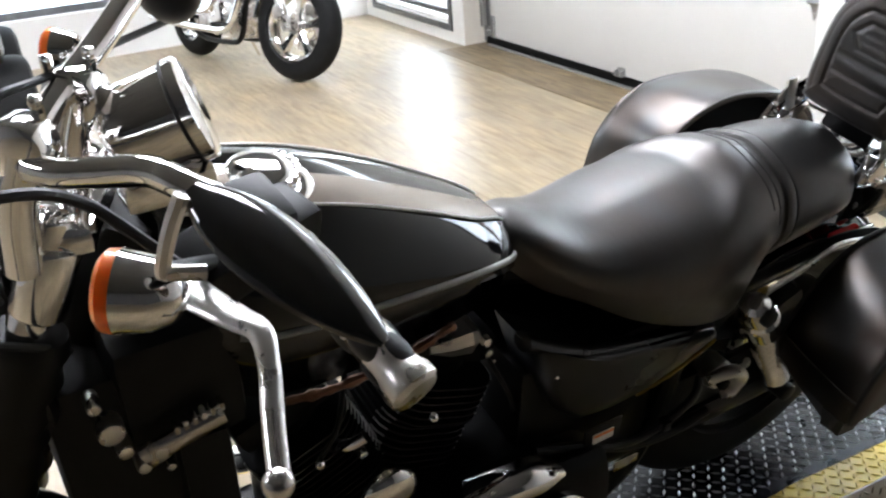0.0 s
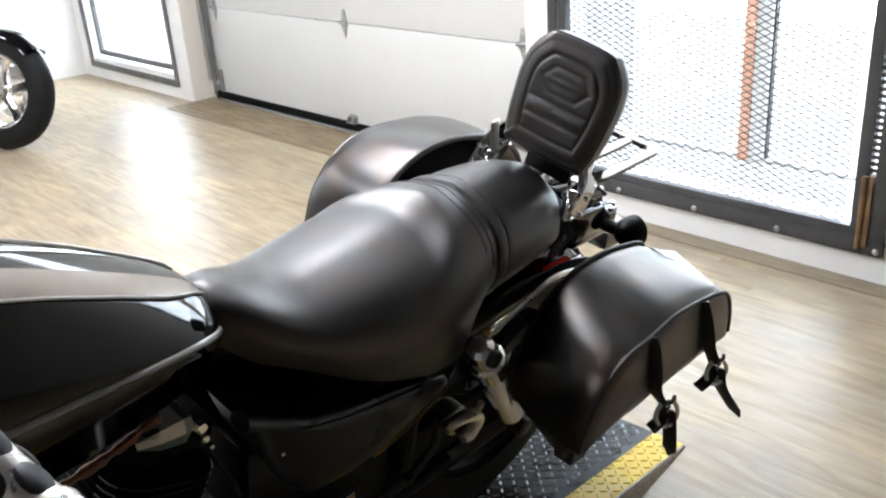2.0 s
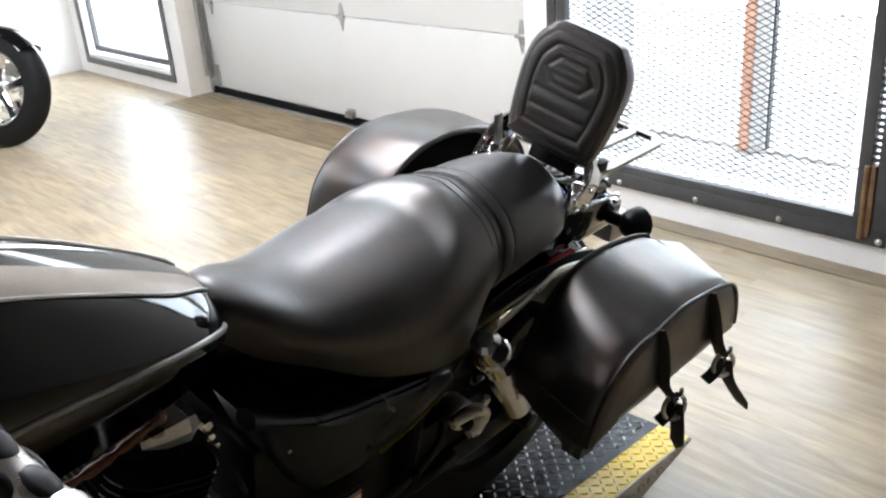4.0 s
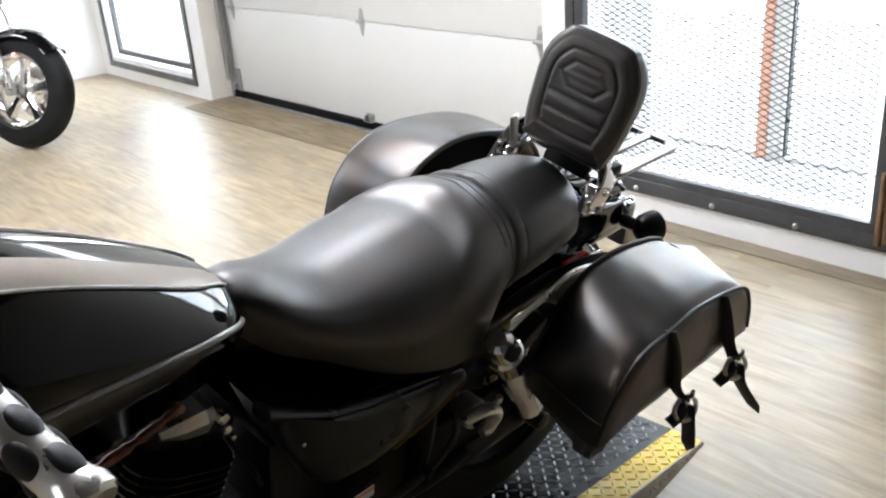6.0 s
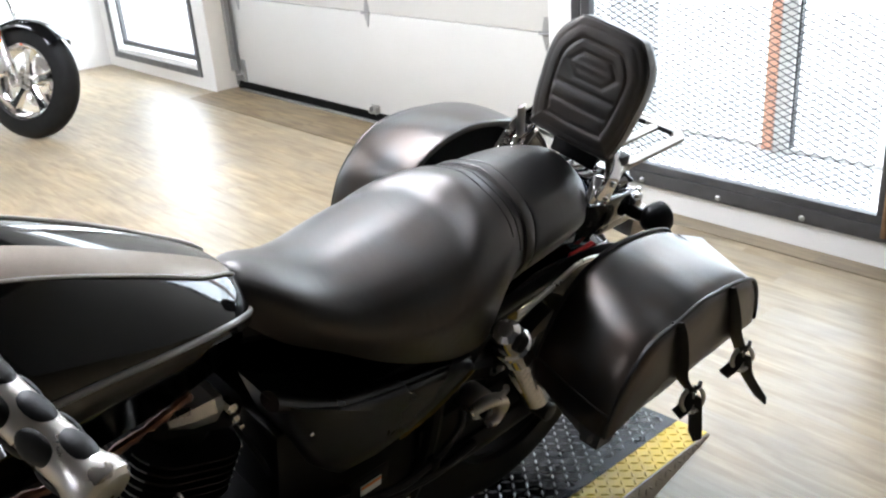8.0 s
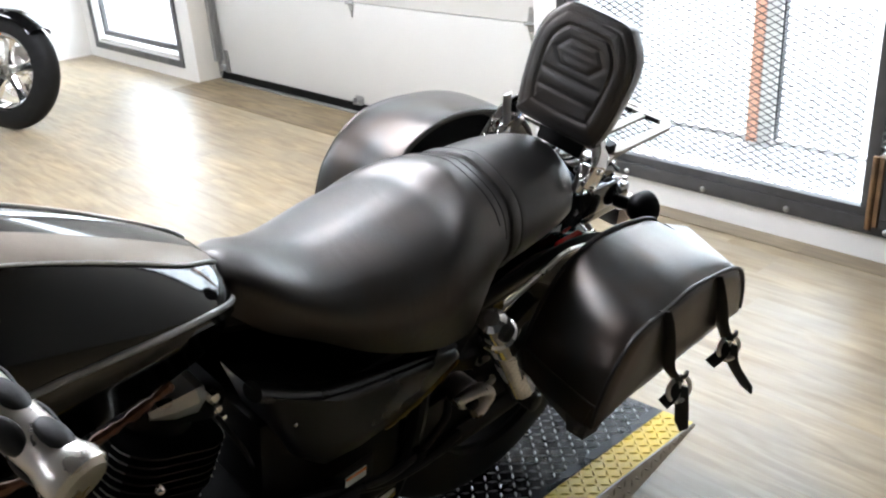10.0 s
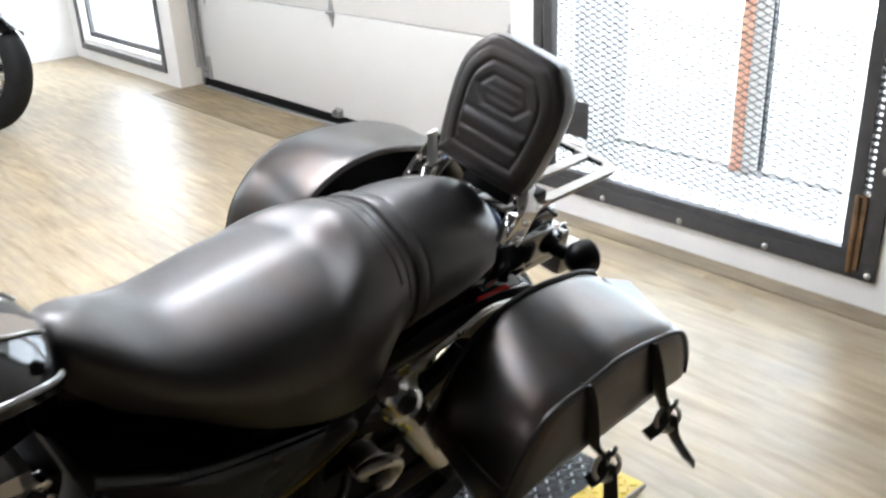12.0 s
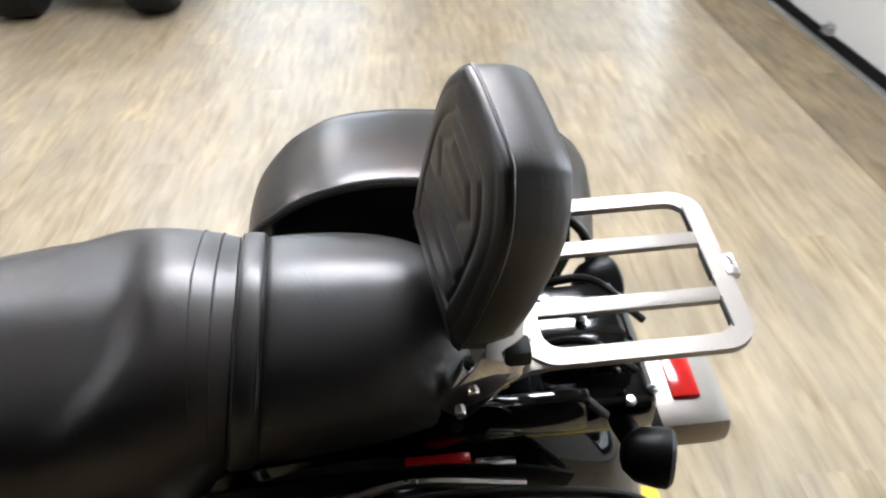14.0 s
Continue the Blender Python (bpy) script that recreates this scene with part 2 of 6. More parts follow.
def torus(bm, c, axis, R, r, segs=48, sec=12, flat=1.0, a0=0.0, a1=2 * math.pi):
    axis = Vector(axis).normalized()
    q = axis.to_track_quat("Z", "Y")
    full = abs(a1 - a0 - 2 * math.pi) < 1e-6
    rings = []
    for i in range(segs + (0 if full else 1)):
        a = a0 + (a1 - a0) * i / segs
        rings.append([Vector(c) + q @ Vector(((R + r * math.cos(b)) * math.cos(a), (R + r * math.cos(b)) * math.sin(a), r * flat * math.sin(b)))
                      for b in [2 * math.pi * j / sec for j in range(sec)]])
    if full:
        rings.append(rings[0])
        rows = [[bm.verts.new(p) for p in ring] for ring in rings[:-1]]
        rows.append(rows[0])
        for x, y in zip(rows, rows[1:]):
            for i in range(sec):
                bm.faces.new((x[i], x[(i + 1) % sec], y[(i + 1) % sec], y[i]))
        return bm
    return loft(bm, rings)


def slab(bm, outline, axis, t0, t1):
    """A plate with the outline (list of 2D points) in the plane across axis (0 x, 1 y, 2 z), from t0 to t1."""
    def at(p, t):
        q = list(p)
        q.insert(axis, t)
        return q
    return loft(bm, [[at(p, t0) for p in outline], [at(p, t1) for p in outline]])


def rounded(w, h, r, n=5, cx=0.0, cy=0.0):
    out = []
    for sx, sy, a in ((1, 1, 0), (-1, 1, 90), (-1, -1, 180), (1, -1, 270)):
        for k in range(n + 1):
            t = radians(a + 90 * k / n)
            out.append((cx + sx * (w / 2 - r) + r * math.cos(t), cy + sy * (h / 2 - r) + r * math.sin(t)))
    return out


# ---- room shell ----
ROOM_W, ROOM_E, ROOM_S, ROOM_H = -1.70, 11.0, -10.0, 3.3


def wall_boxes(bm, x0, x1, y0, y1, holes):
    """A wall along x with rectangular holes (x0, x1, z0, z1), sorted by x."""
    x = x0
    for hx0, hx1, hz0, hz1 in holes:
        box(bm, (x, y0, 0), (hx0, y1, ROOM_H))
        if hz0 > 0:
            box(bm, (hx0, y0, 0), (hx1, y1, hz0))
        box(bm, (hx0, y0, hz1), (hx1, y1, ROOM_H))
        x = hx1
    box(bm, (x, y0, 0), (x1, y1, ROOM_H))
    return bm


wall_north = thing("wall_north", wall_boxes(bmesh.new(), ROOM_W, ROOM_E, 0.0, 0.22,
                   [(-1.50, -0.205, 0.125, 2.2), (0.0, 2.96, 0.0, 2.6), (3.10, 4.44, 0.145, 2.3)]), WHITE_WALL,
                   "white painted wall with door and window openings", "wall", kind="structure", angle=20)
west = bmesh.new()
WIN_Y0, WIN_Y1, WIN_Z0, WIN_Z1 = -3.05, -1.85, 0.35, 2.2
box(west, (ROOM_W - 0.2, ROOM_S, 0), (ROOM_W, WIN_Y0, ROOM_H))
box(west, (ROOM_W - 0.2, WIN_Y1, 0), (ROOM_W, 0.22, ROOM_H))
box(west, (ROOM_W - 0.2, WIN_Y0, 0), (ROOM_W, WIN_Y1, WIN_Z0))
box(west, (ROOM_W - 0.2, WIN_Y0, WIN_Z1), (ROOM_W, WIN_Y1, ROOM_H))
thing("wall_west", west, WHITE_WALL, "white painted side wall with an added window opening", "wall", kind="structure")
# Unseen window and dim glow, put where the pale sheen on the floor points
side_window = root("window_3", pose(ROOM_W - 0.12, 0, 0), "unseen window placed by the floor sheen, dim glow behind", "window", kind="structure")
for lo, hi in (((0, WIN_Y0, WIN_Z0), (0.05, WIN_Y0 + 0.05, WIN_Z1)), ((0, WIN_Y1 - 0.05, WIN_Z0), (0.05, WIN_Y1, WIN_Z1)),
               ((0, WIN_Y0 + 0.05, WIN_Z0), (0.05, WIN_Y1 - 0.05, WIN_Z0 + 0.05)), ((0, WIN_Y0 + 0.05, WIN_Z1 - 0.05), (0.05, WIN_Y1 - 0.05, WIN_Z1))):
    part("window_frame", abox(lo, hi, 0.003), FRAME_GREY, side_window)
part("pane", abox((0.018, WIN_Y0 + 0.04, WIN_Z0 + 0.04), (0.024, WIN_Y1 - 0.04, WIN_Z1 - 0.04)), GLASS_OUT, side_window)
thing("backdrop", abox((ROOM_W - 1.3, -5.0, -0.2), (ROOM_W - 1.2, 0.0, 3.2)), DIM_GLOW, "dim glow outside the unseen side window", "backdrop", kind="structure")
# unseen side, dark so that the bike's left side reflects little
thing("wall_east", abox((ROOM_E, ROOM_S, 0), (ROOM_E + 0.2, 0.22, ROOM_H)), DARK_WALL, "plain unseen side wall kept dark for its reflections", "wall", kind="structure")
thing("wall_south", abox((ROOM_W - 0.2, ROOM_S - 0.2, 0), (ROOM_E + 0.2, ROOM_S, ROOM_H)), BACK_WALL, "plain unseen back wall in a grey set for reflections", "wall", kind="structure")
thing("ceiling", abox((ROOM_W - 0.2, ROOM_S - 0.2, ROOM_H), (ROOM_E + 0.2, 0.22, ROOM_H + 0.15)), CEILING_MAT, "plain unseen ceiling kept dark for its reflections", "ceiling", kind="structure")
floor = thing("floor", abox((ROOM_W - 0.2, ROOM_S - 0.2, -0.2), (ROOM_E + 0.2, 0.6, -0.003)), GROUT, "greyed oak vinyl plank floor", "floor", kind="structure")
bmo = bmesh.new()
box(bmo, (-30, 0.6, -0.25), (30, 60, -0.02))
thing("ground", bmo, material("outdoor_concrete", (0.4, 0.39, 0.37), 0.8, var=0.1, scale=3), "pale concrete ground outdoors", "ground", kind="structure")

# cream lining of the door recess
lining = bmesh.new()
box(lining, (-0.012, 0.006, 0), (0.003, 0.215, 2.59))
thing("trim", lining, CREAM, "cream painted side of the door recess", "trim", kind="structure")

# unseen ceiling lamps: three set by the seat's highlights, three added as fill
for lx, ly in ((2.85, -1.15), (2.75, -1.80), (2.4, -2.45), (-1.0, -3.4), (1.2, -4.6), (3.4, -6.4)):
    lamp = root("ceiling_light", pose(lx, ly, ROOM_H), "unseen ceiling light added for highlights and fill", "ceiling light", "ceiling lights")
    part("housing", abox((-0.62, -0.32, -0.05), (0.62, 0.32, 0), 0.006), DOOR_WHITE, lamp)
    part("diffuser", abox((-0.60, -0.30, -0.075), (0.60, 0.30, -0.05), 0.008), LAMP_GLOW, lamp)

# glowing outdoors
thing("backdrop", abox((-30, 4.5, -0.5), (25, 4.6, 14)), OUTSIDE_GLOW, "blown-out bright daylight outdoors", "backdrop", kind="structure")

# ---- garage door ----
garage_door = root("garage_door", pose(0, 0, 0), "closed white sectional garage door with steel hinges", "garage door")
DY = 0.164
for k in range(4):
    z0 = 0.035 + k * 0.568
    z1 = z0 + 0.563
    bm = abox((0.03, DY, z0), (2.955, DY + 0.045, z1), 0.004)
    part("door_section", bm, DOOR_WHITE, garage_door)
part("side_seal", abox((0.0035, DY + 0.004, 0.0), (0.029, DY + 0.040, 2.59), 0.002), DOOR_WHITE, garage_door)
part("bottom_seal", abox((0.03, DY - 0.012, 0.005), (2.957, DY + 0.03, 0.054), 0.006), SEAL_BLACK, garage_door, "black rubber bottom seal")
# bright strip in place of the light that leaks under the seal
part("threshold_strip", abox((0.10, DY - 0.045, 0.0), (2.955, DY - 0.014, 0.012), 0.003), GALV, garage_door, "bright metal strip for the light line under the door")


def hinge(x, z):
    bm = bmesh.new()
    slab(bm, [(x - 0.004, z - 0.075), (x + 0.004, z - 0.075), (x + 0.022, z - 0.012), (x + 0.022, z + 0.012), (x + 0.010, z + 0.07),
              (x - 0.010, z + 0.07), (x - 0.022, z + 0.012), (x - 0.022, z - 0.012)], 1, DY - 0.004, DY - 0.0005)
    ob = part("hinge", bm, GALV, garage_door, "galvanised steel hinge")
    bm = cyl(bmesh.new(), (x - 0.032, DY - 0.012, z), (x + 0.032, DY - 0.012, z), 0.009, 12, 0.002)
    part("knuckle", bm, GALV, ob)
    for dz in (-0.045, 0.045):
        part("screw", cyl(bmesh.new(), (x, DY - 0.004, z + dz), (x, DY - 0.009, z + dz), 0.005, 8, 0.001), GALV, ob)


for k in range(3):
    for hx in (0.17, 1.523, 2.80):
        hinge(hx, 0.600 + 0.568 * k)
bm = bmesh.new()
box(bm, (1.485, DY - 0.030, 0.052), (1.555, DY - 0.001, 0.058), 0.001)
box(bm, (1.485, DY - 0.006, 0.052), (1.555, DY - 0.001, 0.098), 0.001)
box(bm, (1.490, DY - 0.03, 0.058), (1.500, DY - 0.004, 0.085), 0.001)
box(bm, (1.540, DY - 0.03, 0.058), (1.550, DY - 0.004, 0.085), 0.001)
part("lift_bracket", bm, GALV, garage_door, "small galvanised steel bracket")
bm = bmesh.new()
box(bm, (0.10, DY - 0.010, 0.05), (0.145, DY - 0.001, 0.20), 0.002)
box(bm, (0.06, DY - 0.035, 0.065), (0.11, DY - 0.006, 0.10), 0.003)
part("corner_bracket", bm, GALV, garage_door, "galvanised bottom roller bracket")
bm = bmesh.new()
for yy in (DY - 0.06, DY - 0.012):
    box(bm, (0.055, yy, 0.13), (0.085, yy + 0.004, 2.55))
box(bm, (0.053, DY - 0.06, 0.13), (0.057, DY - 0.008, 2.55))
box(bm, (0.014, DY - 0.012, 0.02), (0.055, DY - 0.006, 2.55))
part("track", bm, GALV, garage_door, "galvanised vertical roller track")

# ---- window beside the door ----
window_1 = root("window_1", pose(0, 0, 0), "low window in a dark steel frame", "window", kind="structure")


def frame_bars(x0, x1, z0, z1, w, y0, y1, mat, parent, name, bev=0.003):
    part(name, abox((x0, y0, z0), (x1, y1, z0 + w), bev), mat, parent)
    part(name, abox((x0, y0, z1 - w), (x1, y1, z1), bev), mat, parent)
    part(name, abox((x0, y0, z0 + w), (x0 + w, y1, z1 - w), bev), mat, parent)
    part(name, abox((x1 - w, y0, z0 + w), (x1, y1, z1 - w), bev), mat, parent)


frame_bars(-1.553, -0.154, 0.080, 2.25, 0.044, -0.014, -0.001, FRAME_GREY, window_1, "outer_frame")
frame_bars(-1.455, -0.250, 0.172, 2.15, 0.040, 0.03, 0.06, FRAME_GREY, window_1, "inner_frame")
part("sill_board", abox((-1.498, 0.01, 0.126), (-0.207, 0.2, 0.150), 0.003), WHITE_WALL, window_1, "white painted sill board")
part("pane", abox((-1.41, 0.043, 0.22), (-0.30, 0.047, 2.11)), GLASS_OUT, window_1, "clear window pane").visible_shadow = False

# ---- steel mesh gate ----
gate = root("mesh_gate", pose(0, 0, 0), "dark steel security gate with expanded metal mesh", "gate")
GX0, GX1, GZ0, GZ1 = 3.088, 4.466, 0.094, 2.35
for lo, hi in (((GX0, -0.012, GZ0), (GX1, -0.002, GZ0 + 0.055)), ((GX0, -0.012, GZ1 - 0.06), (GX1, -0.002, GZ1)),
               ((GX0, -0.012, GZ0 + 0.055), (GX0 + 0.042, -0.002, GZ1 - 0.06)), ((GX1 - 0.05, -0.012, GZ0 + 0.055), (GX1, -0.002, GZ1 - 0.06))):
    part("frame_bar", abox(lo, hi, 0.002), STEEL_DARK, gate)
for lo, hi in (((GX0 + 0.0425, -0.004, GZ0 + 0.045), (GX1 - 0.075, 0.030, GZ0 + 0.085)),
               ((GX0 + 0.0425, -0.004, GZ0 + 0.085), (GX0 + 0.085, 0.030, GZ1 - 0.1)),
               ((GX1 - 0.115, -0.004, GZ0 + 0.085), (GX1 - 0.075, 0.030, GZ1 - 0.1))):
    part("leaf_bar", abox(lo, hi, 0.002), STEEL_DARK, gate)
bm = bmesh.new()
for k in range(100):
    z0 = GZ0 + 0.06 + 0.0215 * k
    box(bm, (GX1 - 0.0755, 0.002, z0), (GX1 - 0.0495, 0.006, z0 + 0.0125))
tagged(part("slotted_strip", bm, STEEL_DARK, gate, "slotted steel strip"), "slotted steel strip", kind="stuff")
part("hinge_post", abox((GX1 - 0.070, -0.020, GZ0 + 0.03), (GX1 - 0.052, 0.02, 0.36), 0.003), RUST_BAR, gate, "rust-brown lower hinge bar")
part("hinge_post", cyl(bmesh.new(), (GX1 - 0.078, -0.018, GZ0 + 0.02), (GX1 - 0.078, -0.018, 0.36), 0.011, 12, 0.003), RUST_BAR, gate, "rust-brown hinge pin")
for bx in (3.443, 3.783, 4.109, 3.108, 4.445):
    part("bolt", lathe(bmesh.new(), [(0, 0.011), (0.003, 0.011), (0.007, 0.008), (0.009, 0.003)], (bx, -0.012, 0.113), (0, -1, 0), 14), GALV, gate)
for bx, bz in ((3.108, 0.30), (3.108, 0.56), (3.108, 0.85), (4.452, 0.444), (4.458, 0.751), (4.458, 1.06)):
    part("bolt", lathe(bmesh.new(), [(0, 0.011), (0.003, 0.011), (0.007, 0.008), (0.009, 0.003)], (bx, -0.012, bz), (0, -1, 0), 14), GALV, gate)


def expanded_mesh(x0, x1, z0, z1, y, px, pz, w):
    """Diamond mesh: each strand a thin bar, joined."""
    vs, fs = [], []
    nx, nz = int((x1 - x0) / px), int((z1 - z0) / pz)

    def bar(a, b):
        d = Vector((b[0] - a[0], 0, b[1] - a[1])).normalized()
        n = Vector((-d.z, 0, d.x)) * w
        base = len(vs)
        for p in (a, b):
            for s, yy in ((-1, y), (1, y + 0.001), (1, y + 0.004), (-1, y + 0.003)):
                vs.append((p[0] + n.x * s, yy, p[1] + n.z * s))
        for f in ((0, 1, 5, 4), (1, 2, 6, 5), (2, 3, 7, 6), (3, 0, 4, 7)):
            fs.append(tuple(base + i for i in f))
    for i in range(nx):
        for j in range(nz):
            cx, cz = x0 + (i + 0.5) * px, z0 + (j + 0.5) * pz
            for sx in (-1, 1):
                for sz in (-1, 1):
                    bar((cx, cz + sz * pz / 2), (cx + sx * px / 2, cz))
    me = bpy.data.meshes.new("mesh_infill")
    me.from_pydata(vs, [], fs)
    me.materials.append(MESH_STEEL)
    return me


infill = new("mesh_infill", expanded_mesh(GX0 + 0.075, GX1 - 0.105, GZ0 + 0.035, 1.5, 0.031, 0.050, 0.0240, 0.0015))
infill.parent = gate
tagged(infill, "diamond expanded metal mesh", kind="stuff")
part("lock_plate", abox((3.152, 0.024, 0.312), (3.333, 0.029, 0.449), 0.002), STEEL_DARK, gate, "square dark steel lock plate")
bm = abox((3.128, -0.030, 0.385), (3.215, -0.013, 0.420), 0.003)
box(bm, (3.118, -0.022, 0.36), (3.150, -0.013, 0.445), 0.002)
part("hasp", bm, GALV, gate, "worn galvanised hasp")
part("bolt_handle", tube(bmesh.new(), [(3.17, -0.035, 0.40), (3.215, -0.035, 0.40), (3.222, -0.035, 0.392), (3.222, -0.035, 0.32)], 0.0065, 10, 4), GALV, gate, "bent steel bolt handle")

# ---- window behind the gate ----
# Shade put into the white paint, so daylight does not burn the sill out
SILL_GREYED = material("white_sill_greyed", (0.42, 0.42, 0.41), 0.7, var=0.12, scale=9, bump=0.2, bump_scale=80)
window_2 = root("window_2", pose(0, 0, 0), "white-lined window opening behind the steel gate", "window", kind="structure")
part("jamb", abox((2.965, 0.222, 0.0), (3.098, 0.56, 2.5)), SILL_GREYED, window_2, "white window jamb")
part("jamb", abox((4.70, 0.222, 0.0), (4.85, 0.56, 2.5)), SILL_GREYED, window_2, "white window jamb")
part("deep_sill", abox((3.098, 0.222, 0.0), (4.70, 0.52, 0.146), 0.004), SILL_GREYED, window_2, "white painted deep window sill")
part("mullion", abox((3.656, 0.50, 0.146), (3.697, 0.56, 2.5), 0.002), ORANGE_POST, window_2, "orange painted mullion")
part("mullion", abox((3.700, 0.51, 0.146), (3.765, 0.57, 2.5), 0.002), WHITE_WALL, window_2, "white painted mullion")
part("gasket", abox((3.766, 0.52, 0.160), (3.774, 0.55, 2.5), 0.002), STEEL_DARK, window_2, "dark glazing gasket")
part("frame_rail", abox((3.098, 0.525, 0.10), (4.70, 0.555, 0.160), 0.002), WHITE_WALL, window_2, "white bottom window rail")
part("pane", abox((3.10, 0.538, 0.16), (3.655, 0.541, 2.5)), GLASS_OUT, window_2, "clear window pane").visible_shadow = False
part("pane", abox((3.775, 0.538, 0.16), (4.70, 0.541, 2.5)), GLASS_OUT, window_2, "clear window pane").visible_shadow = False
part("lintel", abox((2.965, 0.222, 2.3), (4.85, 0.56, 2.5)), WHITE_WALL, window_2)

# ---- motorcycle materials ----
LEATHER = material("black_leather", (0.005, 0.0045, 0.0042), 0.41, var=0.25, scale=40, bump=0.10, bump_scale=420, rough_var=0.015, spec=0.95, tint=(1.0, 0.95, 0.92))
LEATHER_BAG = material("black_saddle_leather", (0.003, 0.0026, 0.0024), 0.33, var=0.15, scale=14, bump=0.06, bump_scale=260, rough_var=0.015, spec=0.95, tint=(1.0, 0.91, 0.85))


def crease(mat, scale, amount, brown):
    """Slow unevenness of worn leather: shallow creases and browner patches in the sheen."""
    nt = mat.node_tree
    b = nt.nodes["Principled BSDF"]
    fine = b.inputs["Normal"].links[0].from_node
    co = nt.nodes.new("ShaderNodeTexCoord")
    mp = nt.nodes.new("ShaderNodeMapping")
    mp.inputs["Scale"].default_value = (1.0, 2.4, 1.6)
    n = nt.nodes.new("ShaderNodeTexNoise")
    n.inputs["Scale"].default_value, n.inputs["Detail"].default_value, n.inputs["Distortion"].default_value = scale, 3, 0.8
    bp = nt.nodes.new("ShaderNodeBump")
    bp.inputs["Strength"].default_value, bp.inputs["Distance"].default_value = amount, 0.004
    p = nt.nodes.new("ShaderNodeTexNoise")
    p.inputs["Scale"].default_value, p.inputs["Detail"].default_value = 9.0, 5
    cr = nt.nodes.new("ShaderNodeValToRGB")
    cr.color_ramp.elements[0].position, cr.color_ramp.elements[1].position = 0.40, 0.62
    cr.color_ramp.elements[0].color, cr.color_ramp.elements[1].color = (1.0, 0.98, 0.96, 1), brown
    link = nt.links.new
    link(co.outputs["Object"], mp.inputs[0]), link(mp.outputs[0], n.inputs[0]), link(n.outputs[0], bp.inputs["Height"])
    link(bp.outputs[0], fine.inputs["Normal"])
    link(co.outputs["Object"], p.inputs[0]), link(p.outputs[0], cr.inputs[0]), link(cr.outputs[0], b.inputs["Specular Tint"])


finish_coat = LEATHER.node_tree.nodes["Principled BSDF"].inputs
finish_coat["Coat Weight"].default_value, finish_coat["Coat Roughness"].default_value, finish_coat["Coat IOR"].default_value = 0.25, 0.42, 1.7
crease(LEATHER, 16.0, 0.17, (1.0, 0.86, 0.78, 1))
crease(LEATHER_BAG, 9.0, 0.09, (1.0, 0.80, 0.68, 1))
PIPING = material("black_leather_piping", (0.007, 0.006, 0.006), 0.42, bump=0.2, bump_scale=300)
STITCH = material("leather_piping", (0.03, 0.028, 0.026), 0.45, bump=0.2, bump_scale=300)
PAINT_BLACK = material("gloss_black_paint", (0.0025, 0.0025, 0.0028), 0.07, coat=0.35, rough_var=0.02, scale=3, spec=0.5)
PANEL_BLACK = material("dulled_black_paint", (0.002, 0.002, 0.0022), 0.30, spec=0.4, rough_var=0.06, scale=8)
PAINT_SILVER = material("champagne_silver_paint", (0.25, 0.205, 0.165), 0.42, metal=0.45, coat=0.15, var=0.05, scale=300)
PINSTRIPE = material("pale_pinstripe", (0.75, 0.74, 0.70), 0.3, coat=0.6)
# Highlight of the tank's side crease, painted as a grey line
TANK_HIGHLIGHT = material("tank_crease_highlight", (0.30, 0.30, 0.29), 0.28, metal=0.5, coat=0.5)
SATIN_BLACK = material("satin_black_metal", (0.002, 0.002, 0.0022), 0.42, spec=0.25, var=0.2, scale=40, bump=0.08, bump_scale=200)
CHROME = material("chrome", (0.92, 0.90, 0.88), 0.09, metal=1.0, rough_var=0.04, scale=12)
BRUSHED = material("polished_aluminium", (0.72, 0.685, 0.65), 0.29, metal=1.0, var=0.08, scale=30, rough_var=0.08)
BROWN_SEAM = material("browned_seam_metal", (0.20, 0.10, 0.06), 0.38, metal=0.7, var=0.4, scale=60, bump=0.5, bump_scale=120)
FIN_EDGE = material("machined_fin_edge", (0.72, 0.70, 0.67), 0.38, metal=0.9)
RED_LENS = material("red_lens", (0.62, 0.015, 0.012), 0.15, coat=0.8)
AMBER = material("amber_lens", (1.0, 0.19, 0.01), 0.35, coat=0.3)
AMBER.node_tree.nodes["Principled BSDF"].inputs["Subsurface Weight"].default_value = 0.8
AMBER.node_tree.nodes["Principled BSDF"].inputs["Subsurface Radius"].default_value = (0.04, 0.02, 0.01)
AMBER.node_tree.nodes["Principled BSDF"].inputs["Subsurface Scale"].default_value = 1.0
TYRE = material("tyre_rubber", (0.008, 0.008, 0.008), 0.6, spec=0.2, var=0.3, scale=25, bump=0.2, bump_scale=160)
# Blue of the window reflection on the seat end, put into a plate's colour
REFLECTION_BLUE = material("window_reflection_blue", (0.20, 0.25, 0.35), 0.25, metal=1.0, var=0.1, scale=20)
STRUT_GLOSS = material("gloss_black_strut", (0.004, 0.004, 0.005), 0.12, coat=1.0, spec=0.9)
LABEL_WHITE = material("white_label", (0.72, 0.70, 0.66), 0.5)
LABEL_ORANGE = material("orange_label_bar", (0.8, 0.25, 0.04), 0.5)
YELLOW_TAG = material("yellow_plastic", (0.24, 0.155, 0.02), 0.5)
STRAP = material("strap_leather", (0.018, 0.016, 0.015), 0.5, bump=0.25, bump_scale=250)


# ---- motorcycle: x to its left, y to its rear, z up, from the ground below the rear axle ----
def ring_half(pts):
    """Mirrors a list of (x, z), from the top middle down to the bottom middle."""
    return pts + [(-x, z) for x, z in pts[::-1] if x > 1e-6]


